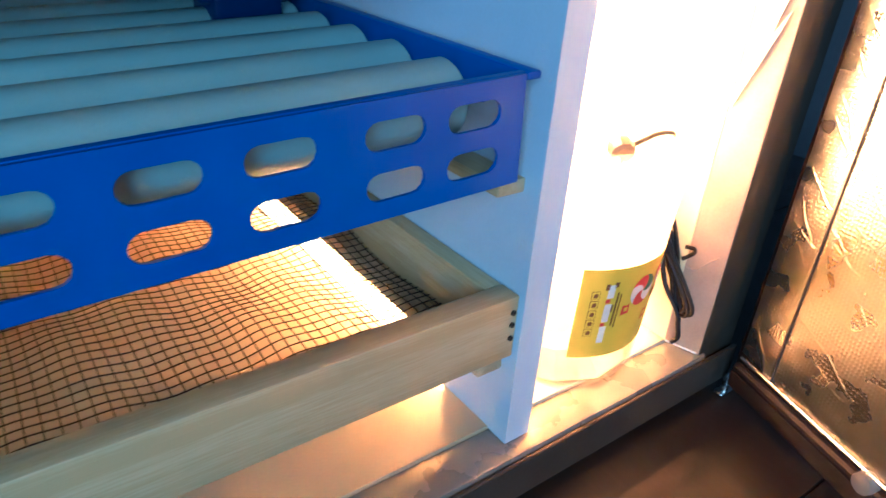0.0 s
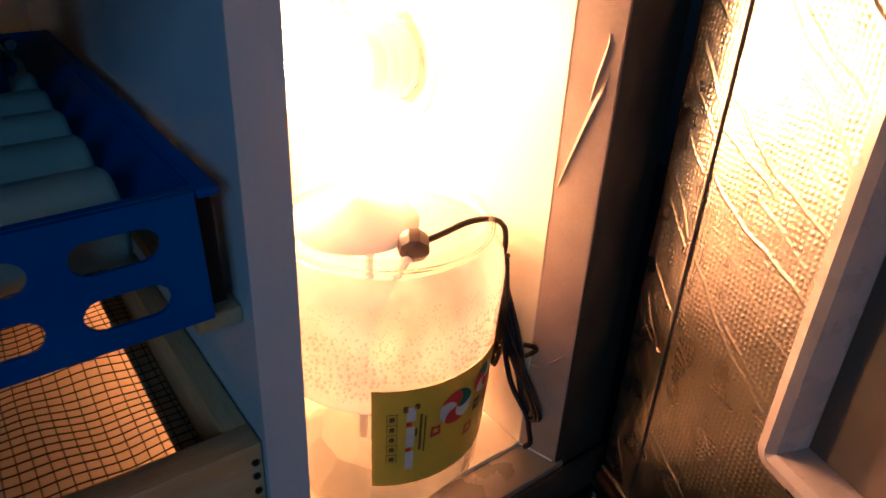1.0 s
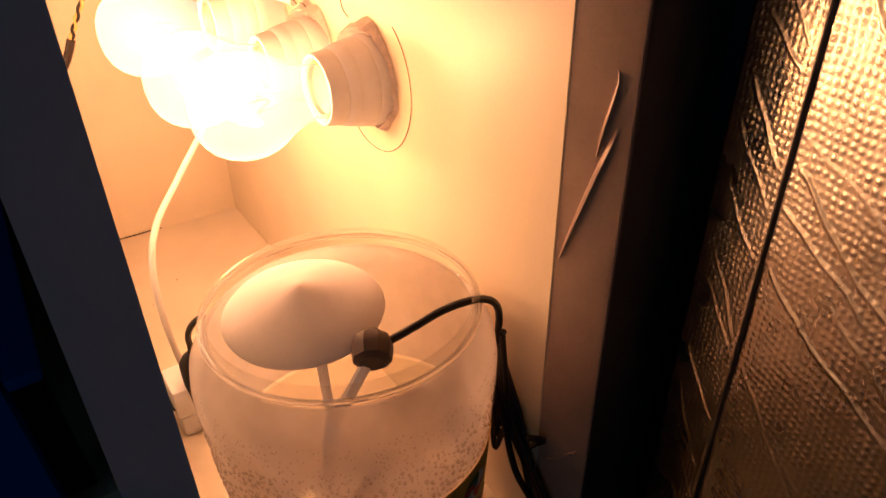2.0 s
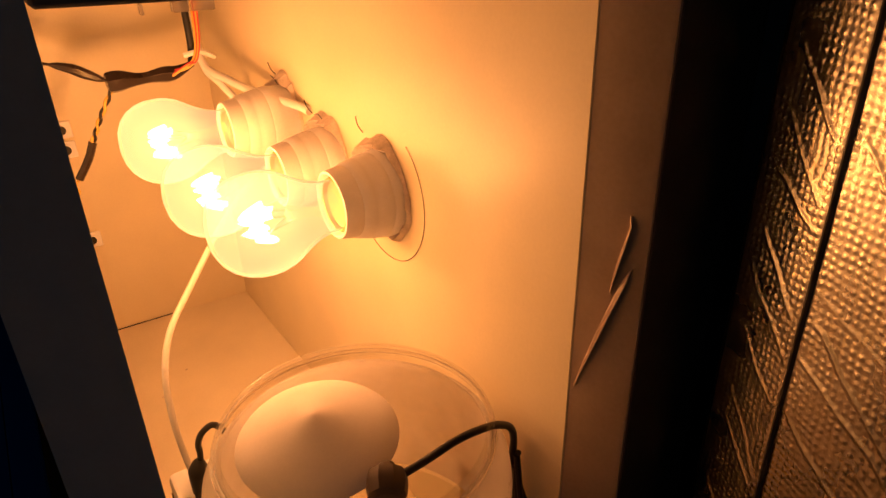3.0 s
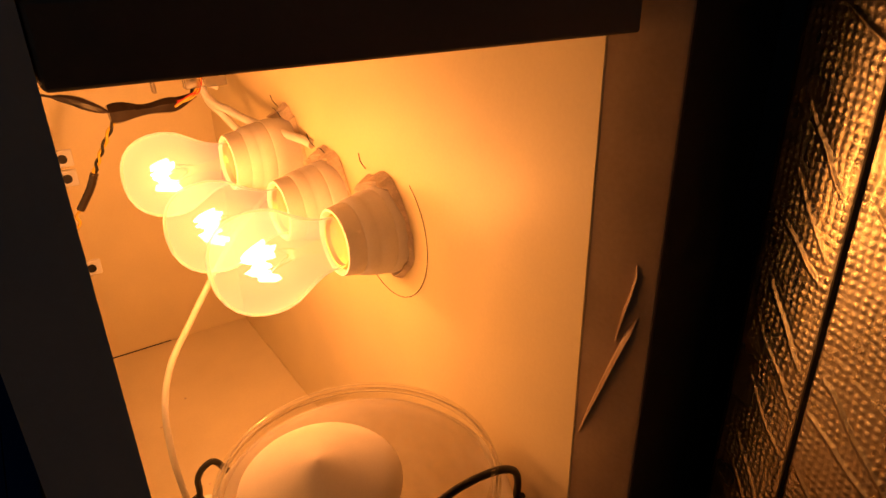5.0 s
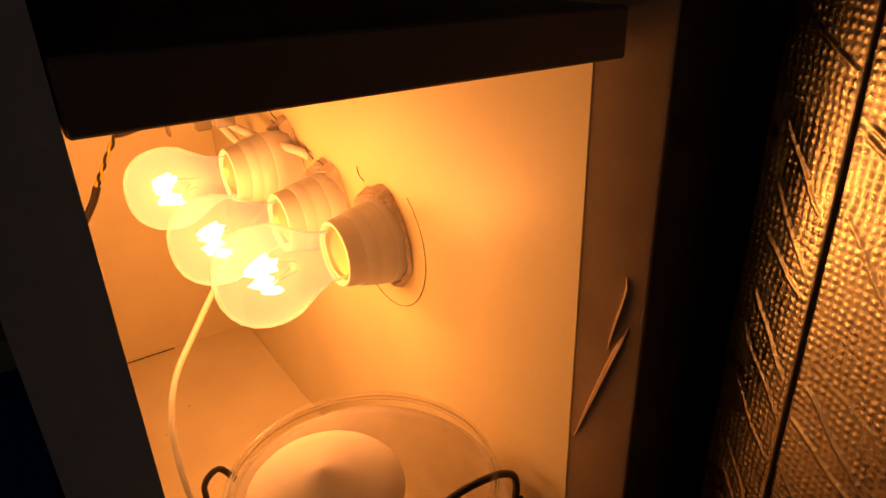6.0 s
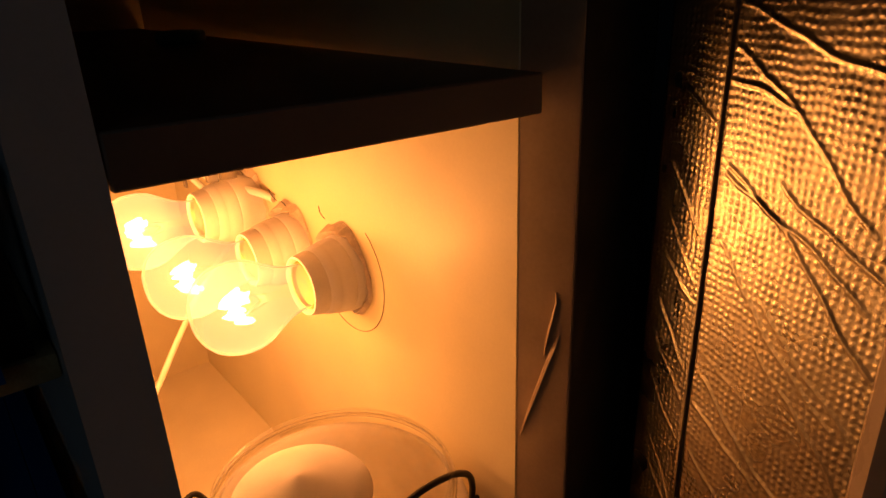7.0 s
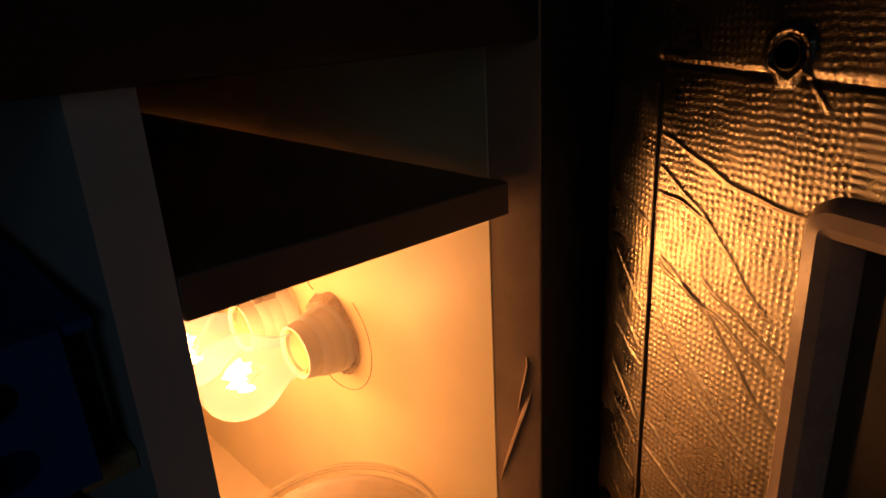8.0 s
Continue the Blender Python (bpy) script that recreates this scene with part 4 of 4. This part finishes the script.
def foil_sheet():
    rng = random.Random(5)
    du = 0.0006
    us = np.arange(DX0, DX1, du)
    us = np.concatenate([np.arange(DX0, 0.0961, du), np.arange(0.0961, DX1, 0.004)])
    zs = np.arange(0.004, DZ1, du)
    U, Z = np.meshgrid(us, zs)
    p = 0.0030
    A = U + 0.0003 * np.sin(Z * 210 + 3 * np.sin(U * 90)) + 0.0003 * np.sin(Z * 470 + U * 310)
    B = Z + 0.0003 * np.sin(U * 190 + 2 * np.sin(Z * 70)) + 0.0003 * np.sin(U * 520 + Z * 260)
    dome = 0.00044 * (np.cos(np.pi * A / p) ** 2 * np.cos(np.pi * B / p) ** 2) ** 1.6 * (0.75 + 0.35 * np.sin(A * 340 + 1.3) * np.sin(B * 280))
    H, worn = np.zeros_like(U), np.zeros_like(U)
    for f, a, q in ((38, 0.00022, 0.3), (67, 0.00014, 1.9), (131, 0.00008, 4.0)):
        H += a * np.sin(U * f + q + 2 * np.sin(Z * f * 0.6)) * np.cos(Z * f * 0.8 + 1.7 * np.sin(U * f * 0.5 + q))
    # creases run down across the sheet from the seam
    lines = [(0.006, 0.412, 0.085, 0.392, 0.0009), (0.006, 0.404, 0.075, 0.350, 0.0008), (0.006, 0.388, 0.04, 0.380, 0.0010), (0.010, 0.362, 0.085, 0.305, 0.0009), (0.085, 0.43, 0.070, 0.455, 0.0012)]
    for i in range(22):
        z0 = 0.02 + 0.355 * (i + rng.random()) / 22
        u0 = rng.choice((0.008, 0.008, 0.008, 0.02, 0.035))
        run = rng.uniform(0.040, 0.080)
        lines.append((u0, z0, u0 + run, z0 - run * rng.uniform(0.45, 0.95), rng.choice((0.0003, 0.0005, 0.0006, 0.0009))))
    for i in range(16):
        z0 = 0.03 + 0.36 * (i + rng.random()) / 16
        lines.append((-0.026, z0, 0.004, z0 - rng.uniform(0.012, 0.035), rng.uniform(0.0005, 0.0010)))
    for u0, z0, u1, z1, amp in lines:
        n = Vector((u1 - u0, z1 - z0))
        L = n.length
        n /= L
        s = (U - u0) * n.x + (Z - z0) * n.y
        w = (U - u0) * -n.y + (Z - z0) * n.x
        w = w + 0.0020 * np.sin(s * 75 + z0 * 300) + 0.0004 * np.sin(s * 260 + u0 * 900 + z0 * 100)
        fade = np.clip(np.minimum(s, L - s) / 0.006, 0, 1)
        H += 0.60 * amp * fade * (np.exp(-(w / 0.0008) ** 2) - 0.15 * np.exp(-((w - 0.0020) / 0.0011) ** 2))
        worn = np.maximum(worn, fade * np.exp(-(w / 0.0012) ** 2))
    H += dome * (1 - 0.9 * worn)
    # the strip beyond the seam turns away towards the hinge
    bend = np.clip(0.004 - U, 0, None)
    H -= 0.08 * bend + 0.8 * bend ** 2
    seam = np.exp(-((U - 0.006) / 0.0012) ** 2)
    H -= 0.0006 * seam
    H -= 0.0010 * np.exp(-((Z - 0.442 + 0.04 * (U - 0.05)) / 0.0015) ** 2)
    hole = (U - 0.067) ** 2 + (Z - 0.449) ** 2
    H += 0.0018 * np.exp(-((np.sqrt(hole) - 0.008) / 0.002) ** 2)
    nz, nu = U.shape
    verts = np.stack([U, -0.0008 - H, Z], -1).reshape(-1, 3)
    cu, cz = (us[:-1] + us[1:]) / 2, (zs[:-1] + zs[1:]) / 2
    faces = []
    for j in range(nz - 1):
        for i in range(nu - 1):
            if WX0 - 0.006 < cu[i] < WX1 + 0.006 and WZ0 - 0.006 < cz[j] < WZ1 + 0.006:
                continue
            if (cu[i] - 0.067) ** 2 + (cz[j] - 0.449) ** 2 < 0.0052 ** 2:
                continue
            a = j * nu + i
            faces.append((a, a + 1, a + nu + 1, a + nu))
    me = bpy.data.meshes.new("foil_lining")
    me.from_pydata(verts.tolist(), [], faces)
    me.polygons.foreach_set("use_smooth", [True] * len(me.polygons))
    me.materials.append(FOIL)
    ob = new("foil_lining", me)
    ob.parent = door
    PLACE[ob] = DOOR
    return tagged(ob, "creased silver foil with a bubble pattern")


foil_sheet()
core = plate(rect(DX0 + 0.004, DZ0, DX1, DZ1), [rect(WX0, WZ0, WX1, WZ1)], 0.022, Matrix.Translation((0, 0.0085, 0)))
part("door_panel", core, DARK_FRAME, door, "dark painted door panel", 20, False)
part("seam_tape", tube([(0.006, -0.0004, z) for z in (0.004, 0.12, 0.24, 0.36, 0.44)], 0.0012, 6), TAPE, door, "dark line of tape along the seam", at_world=False)
b = box((DX0 - 0.003, -0.001, -0.030), (DX1, 0.008, -0.014), 0.003, segs=2)
part("bottom_gasket", b, RUBBER, door, "brown rubber gasket", at_world=False)
part("gasket_bead", tube([(DX0 + 0.004, -0.002, -0.006), (0.18, -0.002, -0.006), (DX1, -0.002, -0.006)], 0.004, 8), RUBBER, door, at_world=False)
part("hinge_gasket", box((DX0 - 0.008, 0.007, -0.030), (DX0 + 0.003, 0.0300, DZ1), 0.003, segs=2), RUBBER, door, "dark rubber gasket on the hinge side", at_world=False)
part("bottom_trim", tube([(DX0 + 0.006, -0.0025, 0.0035), (0.1, -0.0025, 0.003), (DX1, -0.0025, 0.003)], 0.0016, 6), STEEL, door, "bright metal edge", at_world=False)


def moulding():
    """A half-round frame round the window, with rounded corners."""
    b = bmesh.new()
    c = [(WX0 - 0.011, 0.0), (WX0 - 0.0105, -0.004), (WX0 - 0.007, -0.0085), (WX0 - 0.002, -0.0095), (WX0 + 0.002, -0.007), (WX0 + 0.003, -0.002), (WX0 + 0.003, 0.012), (WX0 - 0.011, 0.008)]
    path = []
    for cx, cz, a0 in ((WX0, WZ0, 180), (WX1, WZ0, 270), (WX1, WZ1, 0), (WX0, WZ1, 90)):
        R = 0.0015
        sx, sz = (1 if cx == WX0 else -1), (1 if cz == WZ0 else -1)
        for k in range(6):
            a = radians(a0 + 18 * k)
            path.append((cx + sx * R, cz + sz * R, math.cos(a), math.sin(a), R))
    rings = [[b.verts.new((ox + dx * (R + WX0 - q), y, oz + dz * (R + WX0 - q))) for q, y in c] for ox, oz, dx, dz, R in path]
    n = len(rings)
    for i in range(n):
        p, q = rings[i], rings[(i + 1) % n]
        for k in range(len(c)):
            b.faces.new((p[k], p[(k + 1) % len(c)], q[(k + 1) % len(c)], q[k]))
    return b


part("window_frame", moulding(), CREAM, door, "cream plastic moulding round the window", at_world=False)
part("pane", box((WX0 + 0.0032, 0.010, WZ0 + 0.0032), (WX1 - 0.0032, 0.013, WZ1 - 0.0032), 0), PANE, door, "dark glass pane", at_world=False)
part("hole_ring", lathe([(0.0052 + 0.0007 * math.cos(a), 0.0007 * math.sin(a)) for a in (2 * math.pi * i / 8 for i in range(8))], 24, Matrix.Translation((0.067, -0.0022, 0.449)) @ Matrix.Rotation(math.pi / 2, 4, "X"), closed=True), BLACK, door, at_world=False)
part("bumper", lathe([(0, 0.010), (0.004, 0.0098), (0.0072, 0.0080), (0.0082, 0.004), (0.0078, 0.0), (0, 0.0)], 20, Matrix.Translation((0.100, -0.0005, -0.003)) @ Matrix.Rotation(math.pi / 2, 4, "X")), CLIP, door, "pale plastic bumper", at_world=False)
hinge = thing("hinge", "small bright hinge pin at the foot of the door", "hinge", pose(0.216, -0.020, -0.036))
part("pin", lathe([(0, -0.010), (0.003, -0.010), (0.0034, -0.004), (0.0034, 0.004), (0.002, 0.007), (0, 0.007)], 12, pose(0.216, -0.0215, -0.034)), STEEL, hinge)
part("leaf", box((0.206, -0.026, -0.0445), (0.224, -0.0165, -0.0425), 0.0008), STEEL, hinge)

# ---- the room ----
table = thing("table", "dark brown wooden table under the cabinet", "table", pose(0, 0, -0.82))
for k in range(5):
    y = -0.70 + 0.29 * k
    part("plank", box((-1.0, y, -0.085), (0.9, y + 0.2885, -0.0455), 0.0015, segs=2), TABLE, table)
for x in (-0.93, 0.77):
    for y in (-0.63, 0.62):
        part("leg", box((x, y, -0.82), (x + 0.06, y + 0.06, -0.0852), 0.003), TABLE, table)
solid("room_floor", box((-2.2, -2.4, -0.88), (1.9, 1.4, -0.82), 0), TABLE, "dark floor of the room", "floor", kind="structure")
solid("room_ceiling", box((-2.2, -2.4, 1.75), (1.9, 1.4, 1.8), 0), WALL_PAINT, "plain painted room ceiling", "ceiling", kind="structure")
for name, lo, hi in (("wall_north", (-2.2, 1.3, -0.82), (1.9, 1.4, 1.75)), ("wall_south", (-2.2, -2.4, -0.82), (1.9, -2.3, 1.75)), ("wall_east", (1.8, -2.3, -0.82), (1.9, 1.3, 1.75)), ("wall_west", (-2.2, -2.3, -0.82), (-2.1, 1.3, 1.75))):
    solid(name, box(lo, hi, 0), WALL_PAINT, "plain painted wall of the room", "wall", kind="structure")
